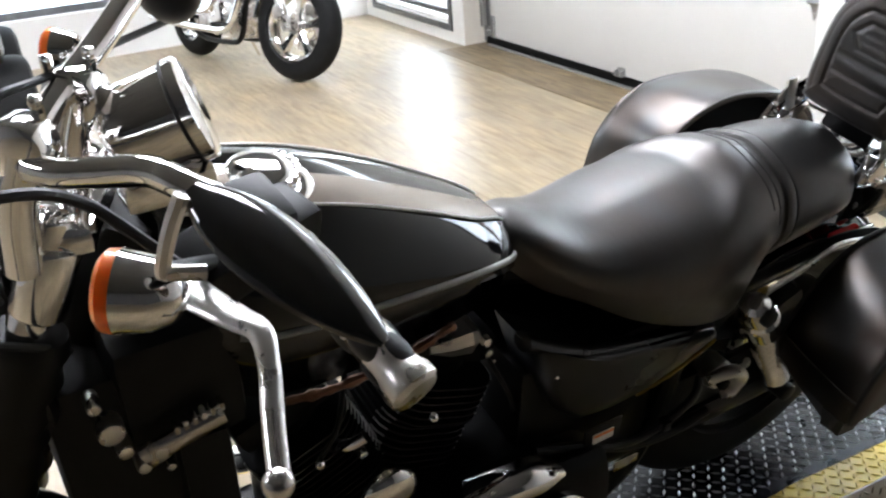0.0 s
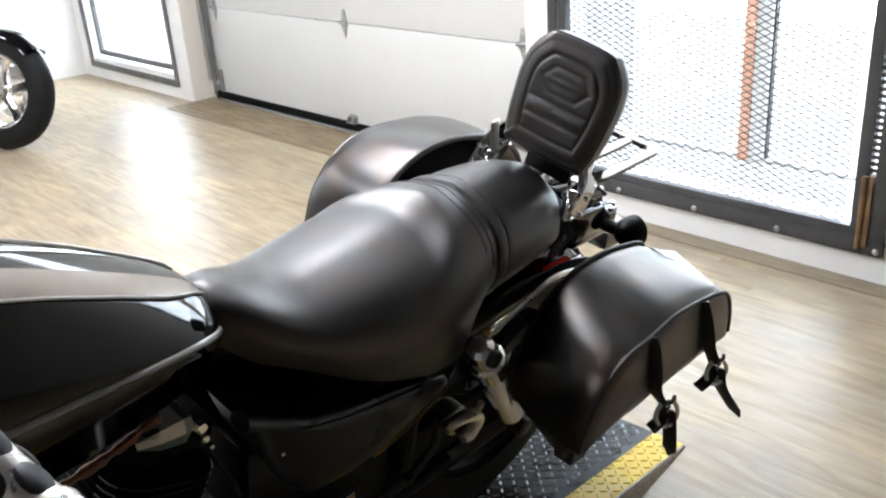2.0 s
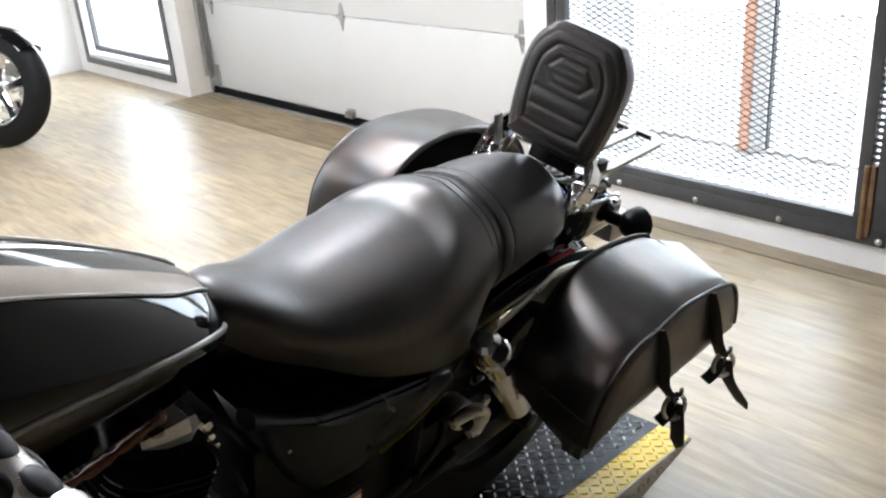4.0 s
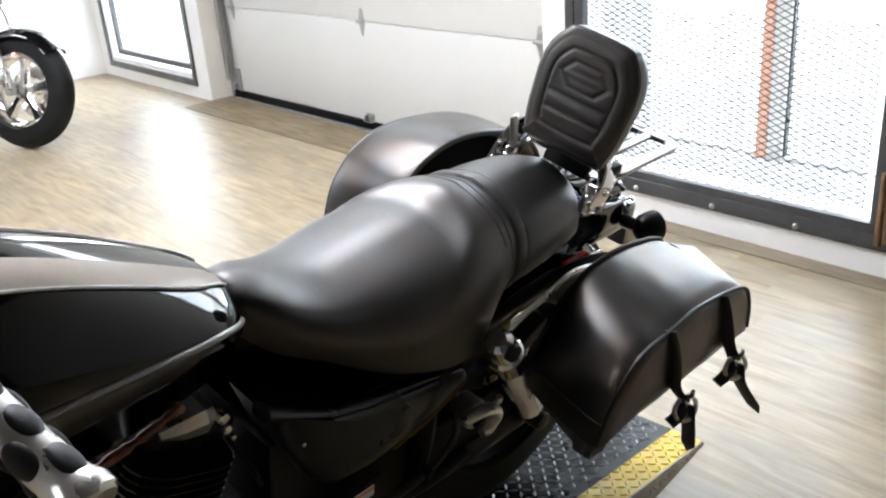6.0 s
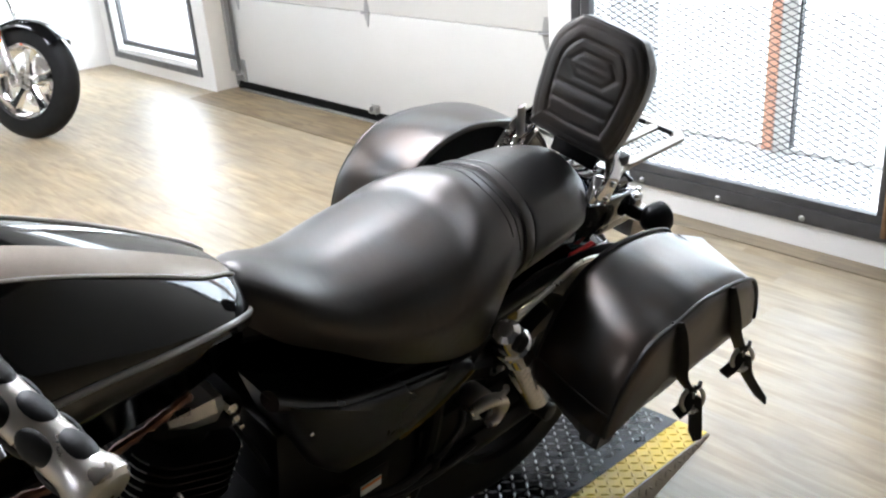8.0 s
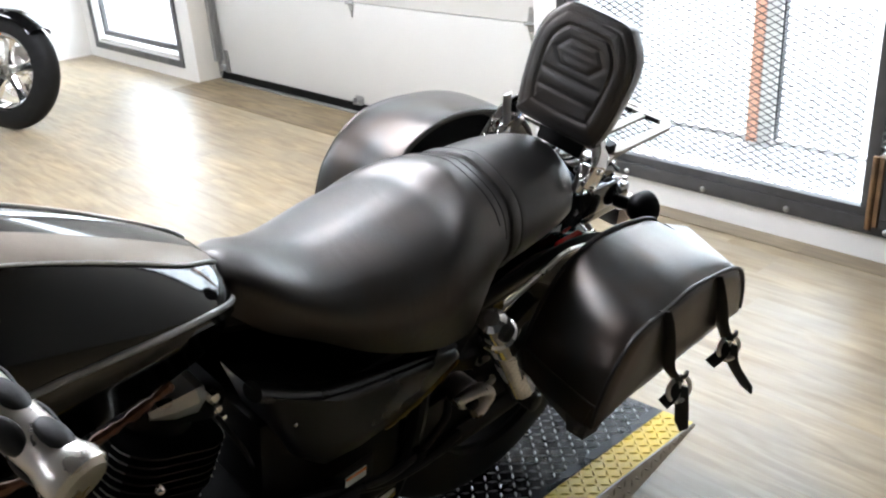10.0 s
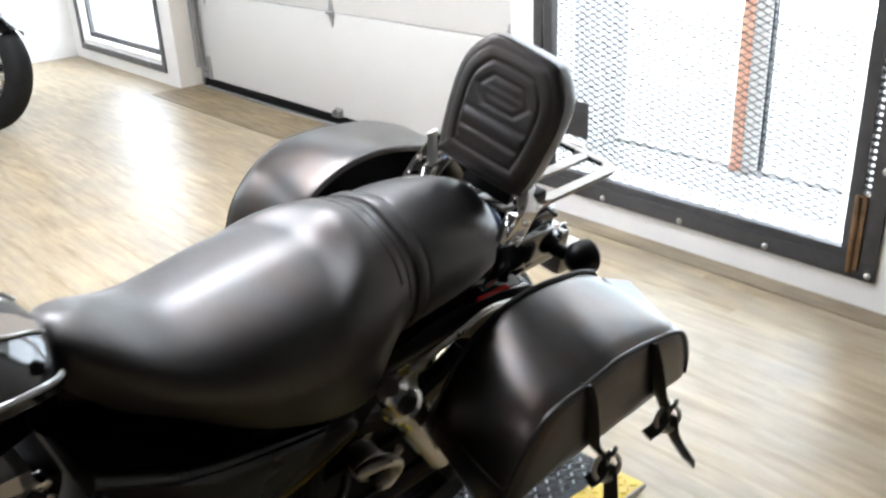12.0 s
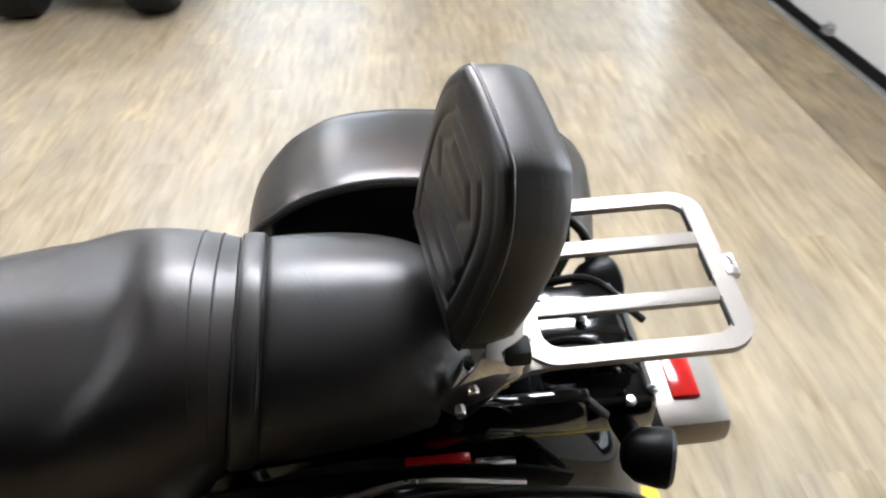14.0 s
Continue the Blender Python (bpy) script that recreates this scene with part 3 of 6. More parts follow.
def seat_ring(zt, w, zw, wb, zb, slope=0.45, n=12):
    """Half a seat section: a gently sloping top that turns down at its edge, then the skirt."""
    top = []
    for i in range(n + 1):
        u = math.sin(math.pi / 2 * i / n) ** 0.7
        top.append((w * u, zt - (zt - zw) * (slope * u ** 1.35 + (1 - slope) * (1 - math.sqrt(max(1 - u ** 6, 0))))))
    wb *= 0.84
    low = [(w + (wb - w) * t ** 1.3, zw + (zb - zw) * t) for t in (0.2, 0.45, 0.7)]
    return ring_half(top + low + [(wb, zb), (wb * 0.5, zb + 0.012), (0, zb + 0.015)])


def bowl(x, y):
    """Depth of the sitting hollow ahead of the curved rear bolster."""
    rim = -0.183 - 0.16 * (abs(x) / 0.185) ** 3.2
    t = min(max((rim - y) / 0.060, 0), 1)
    f = min(max((y + 0.60) / 0.14, 0), 1)
    hollow = 0.011 + 0.013 * max(0, 1 - (x / 0.14) ** 2)
    return hollow * t * t * (3 - 2 * t) * f * f * (3 - 2 * f)


def seat_point(x, z, row):
    y, zt, w, zw, wb, zb, sh = row
    top = min(max((z - zw) / max(zt - zw, 1e-4), 0), 1)
    return (x, y + (zt - z) * sh, z - bowl(x, y) * min(1, 1.6 * top))


def seat_loft(rows, ex):
    return loft(bmesh.new(), [[seat_point(x, z, r) for x, z in seat_ring(*r[1:6], ex, 18)] for r in rows])


def interp_rows(rows, n=4):
    pts = [np.array(r, float) for r in rows]
    ext = [2 * pts[0] - pts[1]] + pts + [2 * pts[-1] - pts[-2]]
    out = []
    for a, b, c, d in zip(ext, ext[1:], ext[2:], ext[3:]):
        for k in range(n):
            t = k / n
            out.append(0.5 * (2 * b + (c - a) * t + (2 * a - 5 * b + 4 * c - d) * t * t + (3 * b - a - 3 * c + d) * t ** 3))
    return out + [pts[-1]]


def wheel(parent, c, R, width, rim_r, spokes, front, mat=None, discs=(-1, 1)):
    mat = mat or CHROME
    bm = bmesh.new()
    prof = []
    rr = rim_r
    for i in range(17):
        a = math.pi * i / 16
        prof.append((-math.cos(a) * width / 2, rr + (R - rr) * math.sin(a) ** 0.55))
    q = Vector((1, 0, 0)).to_track_quat("Z", "Y")
    segs = 64
    rings = [[Vector(c) + q @ Vector((r * math.cos(2 * math.pi * j / segs), r * math.sin(2 * math.pi * j / segs), h)) for j in range(segs)] for h, r in prof]
    rows = [[bm.verts.new(p) for p in ring] for ring in rings]
    rows.append(rows[0])
    for a, b in zip(rows, rows[1:]):
        for j in range(segs):
            bm.faces.new((a[j], a[(j + 1) % segs], b[(j + 1) % segs], b[j]))
    w = part("wheel", lathe(bmesh.new(), [(-0.045, 0.02), (-0.045, 0.038), (-0.03, 0.045), (0.03, 0.045), (0.045, 0.038), (0.045, 0.02)], c, (1, 0, 0), 28), BRUSHED, parent)
    part("tyre", bm, TYRE, w, "black tyre")
    bm = bmesh.new()
    hw = width * 0.40
    prof = [(-hw, rr + 0.004), (-hw, rr - 0.012), (-hw * 0.6, rr - 0.022), (-hw * 0.3, rr - 0.04), (hw * 0.3, rr - 0.04), (hw * 0.6, rr - 0.022), (hw, rr - 0.012), (hw, rr + 0.004)]
    rings = [[Vector(c) + q @ Vector((r * math.cos(2 * math.pi * j / segs), r * math.sin(2 * math.pi * j / segs), h)) for j in range(segs)] for h, r in prof]
    loft(bm, rings, True, False)
    part("rim", bm, mat, w, "polished wheel rim" if front else "rear wheel rim")
    for k in range(spokes):
        a = 2 * math.pi * k / spokes + 0.35
        u, v = Vector((0, math.cos(a), math.sin(a))), Vector((0, -math.sin(a), math.cos(a)))
        bm = bmesh.new()
        rings = []
        for t, hwid, th in ((0.03, 0.030, 0.026), (0.09, 0.022, 0.022), (0.6 * rr, 0.026, 0.020), (rr - 0.03, 0.040, 0.024), (rr - 0.012, 0.046, 0.026)):
            ctr = Vector(c) + u * t
            rings.append([ctr + v * hwid * sx + Vector((th * sy, 0, 0)) for sx, sy in ((-1, -0.5), (-0.6, -1), (0.6, -1), (1, -0.5), (1, 0.5), (0.6, 1), (-0.6, 1), (-1, 0.5))])
        part("spoke", loft(bm, rings), mat, w)
    for s in (-1, 1):
        if s in discs and (front or s < 0):
            bm = bmesh.new()
            lathe(bm, [(0, 0.075), (0.005, 0.075), (0.005, 0.145), (0, 0.145)], Vector(c) + Vector((s * 0.062, 0, 0)), (1, 0, 0), 40, False)
            part("brake_disc", bm, BRUSHED, w, "steel brake disc")
    return w


BIKE = pose(4.255, -1.6975, 0.091, 1.32, 12.35, 2.56) @ Matrix.Scale(0.956, 4)
moto = root("motorcycle", BIKE, "black cruiser motorcycle with silver tank panel, leather saddlebags and backrest", "motorcycle")

# seat
RIDER = interp_rows([(-0.640, 0.812, 0.034, 0.796, 0.040, 0.770, 0.0), (-0.622, 0.833, 0.055, 0.790, 0.065, 0.752, 0.0), (-0.585, 0.828, 0.082, 0.765, 0.094, 0.722, 0.0),
                     (-0.52, 0.812, 0.118, 0.728, 0.128, 0.690, 0.0), (-0.44, 0.811, 0.148, 0.696, 0.157, 0.642, 0.0), (-0.36, 0.818, 0.166, 0.684, 0.173, 0.606, 0.0),
                     (-0.28, 0.826, 0.170, 0.682, 0.175, 0.578, 0.0), (-0.21, 0.829, 0.160, 0.690, 0.166, 0.575, 0.0), (-0.155, 0.824, 0.145, 0.700, 0.150, 0.620, -0.08),
                     (-0.113, 0.812, 0.136, 0.700, 0.139, 0.655, -0.20)], 6)
PILLION = interp_rows([(-0.113, 0.811, 0.135, 0.700, 0.138, 0.655, -0.20), (-0.109, 0.8165, 0.139, 0.703, 0.142, 0.655, -0.20), (-0.098, 0.818, 0.141, 0.704, 0.143, 0.655, -0.20),
                       (-0.086, 0.8165, 0.139, 0.703, 0.142, 0.655, -0.20), (-0.081, 0.810, 0.134, 0.700, 0.137, 0.655, -0.20), (-0.076, 0.813, 0.135, 0.701, 0.138, 0.655, -0.19),
                       (-0.03, 0.815, 0.132, 0.702, 0.134, 0.658, -0.10), (0.03, 0.811, 0.123, 0.698, 0.124, 0.660, 0.0), (0.075, 0.800, 0.108, 0.690, 0.108, 0.660, 0.03),
                       (0.110, 0.778, 0.085, 0.684, 0.086, 0.658, 0.03), (0.132, 0.745, 0.060, 0.678, 0.062, 0.656, 0.0), (0.143, 0.712, 0.036, 0.672, 0.038, 0.655, 0.0), (0.146, 0.690, 0.018, 0.668, 0.020, 0.656, 0.0)], 4)
rider_seat = part("rider_seat", seat_loft(RIDER, 0.36), LEATHER, moto, "black leather rider seat", 60)
pillion_seat = part("pillion_seat", seat_loft(PILLION, 0.40), LEATHER, moto, "black leather passenger seat", 60)


def seam_over(row, r, own, ex, reach, name, mat):
    """A line sewn across the seat, down both sides as far as reach (0 to 1)."""
    ring = seat_ring(*row[1:6], ex, 18)
    half = [seat_point(x * 1.002, z + 0.0003, row) for x, z in ring[:int(3 + 18 * reach)]]
    part(name, tube(bmesh.new(), [(-x, y, z) for x, y, z in half[:0:-1]] + half, r, 6, 0), mat, own)


seam_over(PILLION[4], 0.0012, pillion_seat, 0.40, 1.0, "stitching", STITCH)
seam_over(PILLION[12], 0.0012, pillion_seat, 0.40, 1.0, "stitching", STITCH)
seam_over(PILLION[16], 0.0016, pillion_seat, 0.40, 1.0, "piping", PIPING)
seam_over(RIDER[-4], 0.0014, rider_seat, 0.36, 0.75, "stitching", STITCH)
seam_over(RIDER[-7], 0.0010, rider_seat, 0.36, 0.6, "stitching", STITCH)

# tank
TANK = [(-0.628, 0.835, 0.03, 0.826, 0.05, 0.8, 0.04, 0.776), (-0.65, 0.8602, 0.0445, 0.8516, 0.085, 0.815, 0.07, 0.765), (-0.7, 0.8946, 0.0648, 0.8778, 0.115, 0.836, 0.092, 0.755),
        (-0.78, 0.9377, 0.0753, 0.9209, 0.132, 0.85, 0.104, 0.745), (-0.88, 0.9867, 0.081, 0.9668, 0.142, 0.862, 0.11, 0.738), (-0.97, 1.0206, 0.0818, 0.9966, 0.146, 0.868, 0.11, 0.735),
        (-1.05, 1.0365, 0.077, 1.0106, 0.136, 0.875, 0.1, 0.745), (-1.105, 1.035, 0.0567, 1.0074, 0.1, 0.89, 0.08, 0.78), (-1.13, 0.9936, 0.0364, 0.9782, 0.06, 0.9, 0.05, 0.83)]
TROWS = interp_rows(TANK, 5)


def tank_half(r, off=0.0):
    y, zr, xu, zu, xw, zw, xb, zb = r
    top = [(xu * t, zr + (zu - zr) * t ** 2.2) for t in (0, 0.3, 0.55, 0.8, 0.93)]
    mid = []
    for t in (0, 0.15, 0.35, 0.6, 0.85, 0.97):
        a = t * math.pi / 2
        mid.append((xu + (xw - xu) * math.sin(a), zw + (zu - zw) * (1 - t) ** 1.1))
    low = [(xw, zw - 0.004), (xw + 0.005, zw - 0.016), (xw + (xb - xw) * 0.35, zw + (zb - zw) * 0.45), (xb, zb), (xb * 0.5, zb + 0.004), (0, zb + 0.006)]
    return top + mid + low


tank = part("fuel_tank", loft(bmesh.new(), [[(x, r[0], z) for x, z in ring_half(tank_half(r))] for r in TROWS]), PAINT_BLACK, moto, "gloss black fuel tank with silver top panels", 50)
for s in (1, -1):
    bm = bmesh.new()
    rows = TROWS[3:-6]
    rings = []
    for i, r in enumerate(rows):
        y, zr, xu, zu = r[:4]
        lo = (0.36 if i > 2 else 0.45) if s > 0 else 0.78
        line = [(s * xu * t, y, zr + (zu - zr) * t ** 2.2 + 0.0012) for t in [lo + (0.97 - lo) * k / 5 for k in range(6)]]
        rings.append(line + [(x, yy, z - 0.004) for x, yy, z in line[::-1]])
    part("tank_panel", loft(bm, rings), PAINT_SILVER, tank, "champagne silver tank panel", 50)
    part("pinstripe", tube(bmesh.new(), [(s * r[2] * 0.985, r[0], r[3] + 0.0045) for r in rows], 0.0022, 6, 0), PINSTRIPE, tank, "pale pinstripe")
    # raised grey line in place of the crease's highlight
    part("tank_line", tube(bmesh.new(), [(s * (r[4] + 0.0005), r[0], r[5] - 0.002) for r in TROWS[3:-9]], 0.0050, 8, 0), TANK_HIGHLIGHT, tank, "grey line for the highlight on the tank crease")
    part("tank_seam", tube(bmesh.new(), [(s * 0.098, -0.752, 0.739), (s * 0.102, -0.80, 0.727), (s * 0.103, -0.86, 0.715), (s * 0.103, -0.94, 0.709), (s * 0.10, -1.01, 0.716)], lambda t: 0.0068 + 0.0014 * math.sin(t * 31) + 0.0014 * math.sin(t * 67), 8, 8), BROWN_SEAM, tank, "browned lower tank seam")

# frame, side cover, engine
bm = bmesh.new()
tube(bm, [(0, -1.13, 0.88), (0, -0.95, 0.80), (0, -0.70, 0.74), (0, -0.45, 0.66), (0, -0.25, 0.58)], 0.022, 10)
part("backbone", bm, SATIN_BLACK, moto)
for s in (1, -1):
    part("frame_rail", tube(bmesh.new(), [(s * 0.05, -1.15, 0.80), (s * 0.10, -1.10, 0.45), (s * 0.11, -1.03, 0.22), (s * 0.11, -0.85, 0.17), (s * 0.11, -0.45, 0.18), (s * 0.12, -0.33, 0.34), (s * 0.12, -0.30, 0.56)], 0.018, 10), SATIN_BLACK, moto)
    part("swingarm", tube(bmesh.new(), [(s * 0.11, -0.46, 0.30), (s * 0.125, -0.2, 0.305), (s * 0.125, 0.05, 0.305)], (lambda t: (0.016, 0.026)), 10), SATIN_BLACK, moto)
    part("fender_strut", tube(bmesh.new(), [(s * 0.125, -0.34, 0.60), (s * 0.132, -0.20, 0.615), (s * 0.13, 0.0, 0.625), (s * 0.122, 0.14, 0.60), (s * 0.115, 0.22, 0.56)], (lambda t: (0.006, 0.020)), 10), SATIN_BLACK, moto)
    part("bag_rail", tube(bmesh.new(), [(s * 0.150, -0.20, 0.60), (s * 0.150, -0.15, 0.596), (s * 0.142, -0.03, 0.612), (s * 0.135, 0.05, 0.622), (s * 0.13, 0.17, 0.59)], 0.0055, 8), BRUSHED, moto, "thin chrome saddlebag rail")
    part("side_reflector", abox((s * 0.116 - 0.006, 0.040, 0.610), (s * 0.116 + 0.006, 0.112, 0.634), 0.004), RED_LENS, moto, "red side reflector")
    part("reflector_end", cyl(bmesh.new(), (s * 0.118, 0.116, 0.619), (s * 0.116, 0.160, 0.612), 0.007, 10, 0.002), CHROME, moto, "chrome reflector mount")
COVER = [(-0.652, 0.690), (-0.60, 0.655), (-0.54, 0.622), (-0.48, 0.602), (-0.42, 0.588), (-0.33, 0.570), (-0.245, 0.553), (-0.232, 0.530), (-0.30, 0.500), (-0.387, 0.474), (-0.47, 0.466),
         (-0.545, 0.476), (-0.588, 0.520), (-0.622, 0.600)]
cover = bmesh.new()
loft(cover, [[(x, -0.44 + (y + 0.44) * k, 0.555 + (z - 0.555) * k) for y, z in COVER] for x, k in ((0.05, 1.0), (0.118, 1.0), (0.136, 0.985), (0.146, 0.94), (0.151, 0.86), (0.153, 0.6), (0.154, 0.2))])
cover_ob = part("side_cover", cover, PANEL_BLACK, moto, "dulled black oil tank side cover", 60)
part("cover_lip", tube(bmesh.new(), [(0.128, y, z - 0.004) for y, z in COVER[:7]], (lambda t: (0.021 - 0.008 * t, 0.013 - 0.005 * t)), 14, 6), PANEL_BLACK, cover_ob, "rolled lip along the cover's top", 60)
part("cover_edge", tube(bmesh.new(), [(0.147, -0.415, 0.474), (0.149, -0.36, 0.486), (0.147, -0.30, 0.503), (0.145, -0.245, 0.526)], (lambda t: (0.0032 + 0.0015 * math.sin(t * 19) ** 2, 0.0022)), 6), YELLOW_TAG, cover_ob, "dull yellow edge of the cover")
part("cover_bolt", ball(bmesh.new(), (0.150, -0.598, 0.606), 0.004, 6), CHROME, cover_ob)
part("drain_hose", tube(bmesh.new(), [(0.150, -0.46, 0.372), (0.158, -0.40, 0.368), (0.160, -0.33, 0.385), (0.158, -0.28, 0.415), (0.145, -0.26, 0.44)], 0.0075, 10), RUBBER, moto, "black rubber hose below the cover")
part("hose_clip", abox((0.150, -0.352, 0.368), (0.170, -0.334, 0.388), 0.003), SATIN_BLACK, moto)
part("tray_edge", tube(bmesh.new(), [(0.140, -0.62, 0.44), (0.145, -0.52, 0.40), (0.150, -0.42, 0.352), (0.150, -0.32, 0.332), (0.145, -0.22, 0.335)], 0.010, 10), SATIN_BLACK, moto, "black frame tube below the cover")
part("metal_tag", abox((0.150, -0.44, 0.296), (0.152, -0.385, 0.318), 0.0008), BRUSHED, moto, "bright metal tag")
part("label_plate", abox((0.146, -0.52, 0.385), (0.1502, -0.44, 0.44), 0.003), SATIN_BLACK, moto)
rc = slab(bmesh.new(), [(-0.64, 0.735), (-0.27, 0.603), (-0.33, 0.545), (-0.54, 0.485), (-0.65, 0.62)], 0, -0.165, -0.06)
part("side_cover", rc, PAINT_BLACK, moto, "gloss black side cover")
bm = abox((-0.12, -0.64, 0.30), (0.12, -0.34, 0.60), 0.03)
part("battery_box", bm, SATIN_BLACK, moto)
part("warning_label", abox((0.1505, -0.502, 0.402), (0.1525, -0.458, 0.424), 0.0005), LABEL_WHITE, moto, "small white label")
part("label_bar", abox((0.1525, -0.501, 0.417), (0.1532, -0.459, 0.423)), LABEL_ORANGE, moto)

engine = part("crankcase", abox((-0.13, -1.03, 0.20), (0.13, -0.48, 0.44), 0.05), SATIN_BLACK, moto)
bm = bmesh.new()
tube(bm, [(0.17, -1.00, 0.33), (0.17, -0.72, 0.325), (0.17, -0.50, 0.32)], (lambda t: (0.035, 0.115 - 0.02 * t)), 20, 8)
part("primary_cover", bm, SATIN_BLACK, engine, "black primary cover")
part("derby_cover", lathe(bmesh.new(), [(0, 0.07), (0.012, 0.07), (0.02, 0.062), (0.022, 0.0)], (0.2, -0.62, 0.325), (1, 0, 0), 32), CHROME, engine)
for base, lean in (((0, -0.90, 0.40), -22.5), ((0, -0.83, 0.40), 22.5)):
    m = Matrix.Translation(base) @ pose(0, 0, 0, -lean)
    bm = cyl(bmesh.new(), (0, 0, 0), (0, 0, 0.26), 0.062, 24)
    bmesh.ops.transform(bm, matrix=m, verts=bm.verts)
    cylinder = part("cylinder", bm, SATIN_BLACK, engine)
    for k in range(15):
        z = 0.035 + k * 0.0135
        w = 0.092 + (0.010 if k > 8 else 0)
        bm = bmesh.new()
        loft(bm, [[(x, y, z) for x, y in rounded(2 * w, 0.17, 0.05)], [(x, y, z + 0.0035) for x, y in rounded(2 * w, 0.17, 0.05)]])
        bmesh.ops.transform(bm, matrix=m, verts=bm.verts)
        part("fin", bm, SATIN_BLACK, cylinder)
        ol = rounded(2 * w + 0.0012, 0.1712, 0.05)
        bm = tube(bmesh.new(), [(x, y, z + 0.0018) for x, y in ol[3:-3] if x > 0.02], 0.0015, 5, 0)
        bmesh.ops.transform(bm, matrix=m, verts=bm.verts)
        part("fin_edge", bm, FIN_EDGE, cylinder)
    bm = abox((-0.075, -0.075, 0.245), (0.07, 0.075, 0.300), 0.022)
    bmesh.ops.transform(bm, matrix=m, verts=bm.verts)
    part("rocker_box", bm, SATIN_BLACK, engine, "black rocker box")
re = loft(bmesh.new(), [[(0.03, y, z0), (x1, y, z0), (x1 + 0.006, y, (z0 + z1) / 2), (x1, y, z1), (0.03, y, z1)] for y, x1, z0, z1 in ((-0.775, 0.070, 0.668, 0.682), (-0.745, 0.082, 0.660, 0.694), (-0.712, 0.086, 0.656, 0.698), (-0.696, 0.078, 0.662, 0.690))])
part("rocker_end", re, BRUSHED, engine, "polished rocker box end", 25)
for yy, zz, rr in ((-0.688, 0.668, 0.010), (-0.684, 0.645, 0.008), (-0.676, 0.625, 0.006)):
    part("rocker_bolt", cyl(bmesh.new(), (0.07, yy, zz), (0.092, yy, zz), rr, 6, 0.002), CHROME, engine)
plug = tube(bmesh.new(), [(0.095, -0.945, 0.590), (0.118, -0.930, 0.606), (0.128, -0.910, 0.622)], (lambda t: (0.013 - 0.004 * t, 0.010)), 10)
cyl(plug, (0.105, -0.915, 0.585), (0.130, -0.915, 0.585), 0.008, 6, 0.002)
part("spark_plug", plug, CHROME, engine, "chrome spark plug and clamp", 40)
bm = bmesh.new()
ball(bm, (0.160, -0.892, 0.528), 0.046, 10, (0.45, 1.0, 0.9))
part("horn_cover", bm, CHROME, moto, "chrome horn cover")
bm = tube(bmesh.new(), [(0.165, -0.765, 0.442), (0.185, -0.72, 0.456), (0.19, -0.66, 0.455), (0.175, -0.615, 0.440)], (lambda t: (0.034, 0.014 + 0.014 * math.sin(math.pi * t))), 16)
part("inspection_cover", bm, CHROME, moto)
for yy, zz in ((-0.80, 0.60), (-0.98, 0.60), (-1.03, 0.655)):
    part("engine_bolt", ball(bmesh.new(), (0.125, yy, zz), 0.008, 6), CHROME, moto)
for k, (a, b) in enumerate((((0.11, -0.70, 0.66), (0.13, -0.66, 0.55)), ((0.09, -0.92, 0.72), (0.12, -0.98, 0.60)))):
    part("plug_wire", tube(bmesh.new(), [a, ((a[0] + b[0]) / 2 + 0.02, (a[1] + b[1]) / 2, (a[2] + b[2]) / 2), b], 0.004, 8), SATIN_BLACK, moto)

# rear wheel, fender
# rim and spokes made black for the shade around the rear wheel
wheel(moto, (0, 0, 0.318), 0.348, 0.15, 0.205, 5, False, SATIN_BLACK)
bm = bmesh.new()
rings = []
for i in range(25):
    a = radians(-30 + 190 * i / 24)
    cy, cz = -math.cos(a + math.pi) * 0.35, 0.318 + math.sin(a) * 0.35
    d = Vector((0, math.cos(a), math.sin(a)))
    row = []
    for j in range(13):
        t = -1 + 2 * j / 12
        drop = 0.06 * abs(t) ** 3
        row.append(Vector((0.095 * t, 0, 0.318)) + d * (0.36 - drop))
    rings.append(row + [p - d * 0.004 for p in row[::-1]])
loft(bm, rings)
part("rear_fender", bm, PAINT_BLACK, moto, "gloss black rear fender", 60)
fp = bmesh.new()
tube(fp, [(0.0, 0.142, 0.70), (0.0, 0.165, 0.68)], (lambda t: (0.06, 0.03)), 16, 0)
for s in (1, -1):
    fpl = slab(bmesh.new(), [(0.086, 0.716), (0.146, 0.704), (0.158, 0.688), (0.130, 0.662), (0.078, 0.634), (0.062, 0.644)], 0, s * 0.104 - 0.003, s * 0.104 + 0.003)
    bmesh.ops.bevel(fpl, geom=list(fpl.edges), offset=0.0018, segments=2, affect="EDGES")
    fpo = part("fender_plate", fpl, STRUT_GLOSS, moto, "gloss black fender strut plate")
    part("plate_hole", cyl(bmesh.new(), (s * 0.102, 0.099, 0.674), (s * 0.1085, 0.099, 0.674), 0.0065, 12, 0.001), SATIN_BLACK, fpo)
    part("docking_post", cyl(bmesh.new(), (s * 0.104, 0.093, 0.720), (s * 0.102, 0.118, 0.770), 0.0135, 18, 0.004), CHROME, moto, "chrome docking post")
    part("sissy_upright", tube(bmesh.new(), [(s * 0.106, 0.118, 0.835), (s * 0.109, 0.127, 0.790), (s * 0.112, 0.140, 0.742)], (lambda t: (0.0035, 0.0125)), 10), BRUSHED, moto, "flat polished backrest upright")
part("seat_rear_plate", fp, REFLECTION_BLUE, moto, "plate behind the seat in the blue of a window reflection")

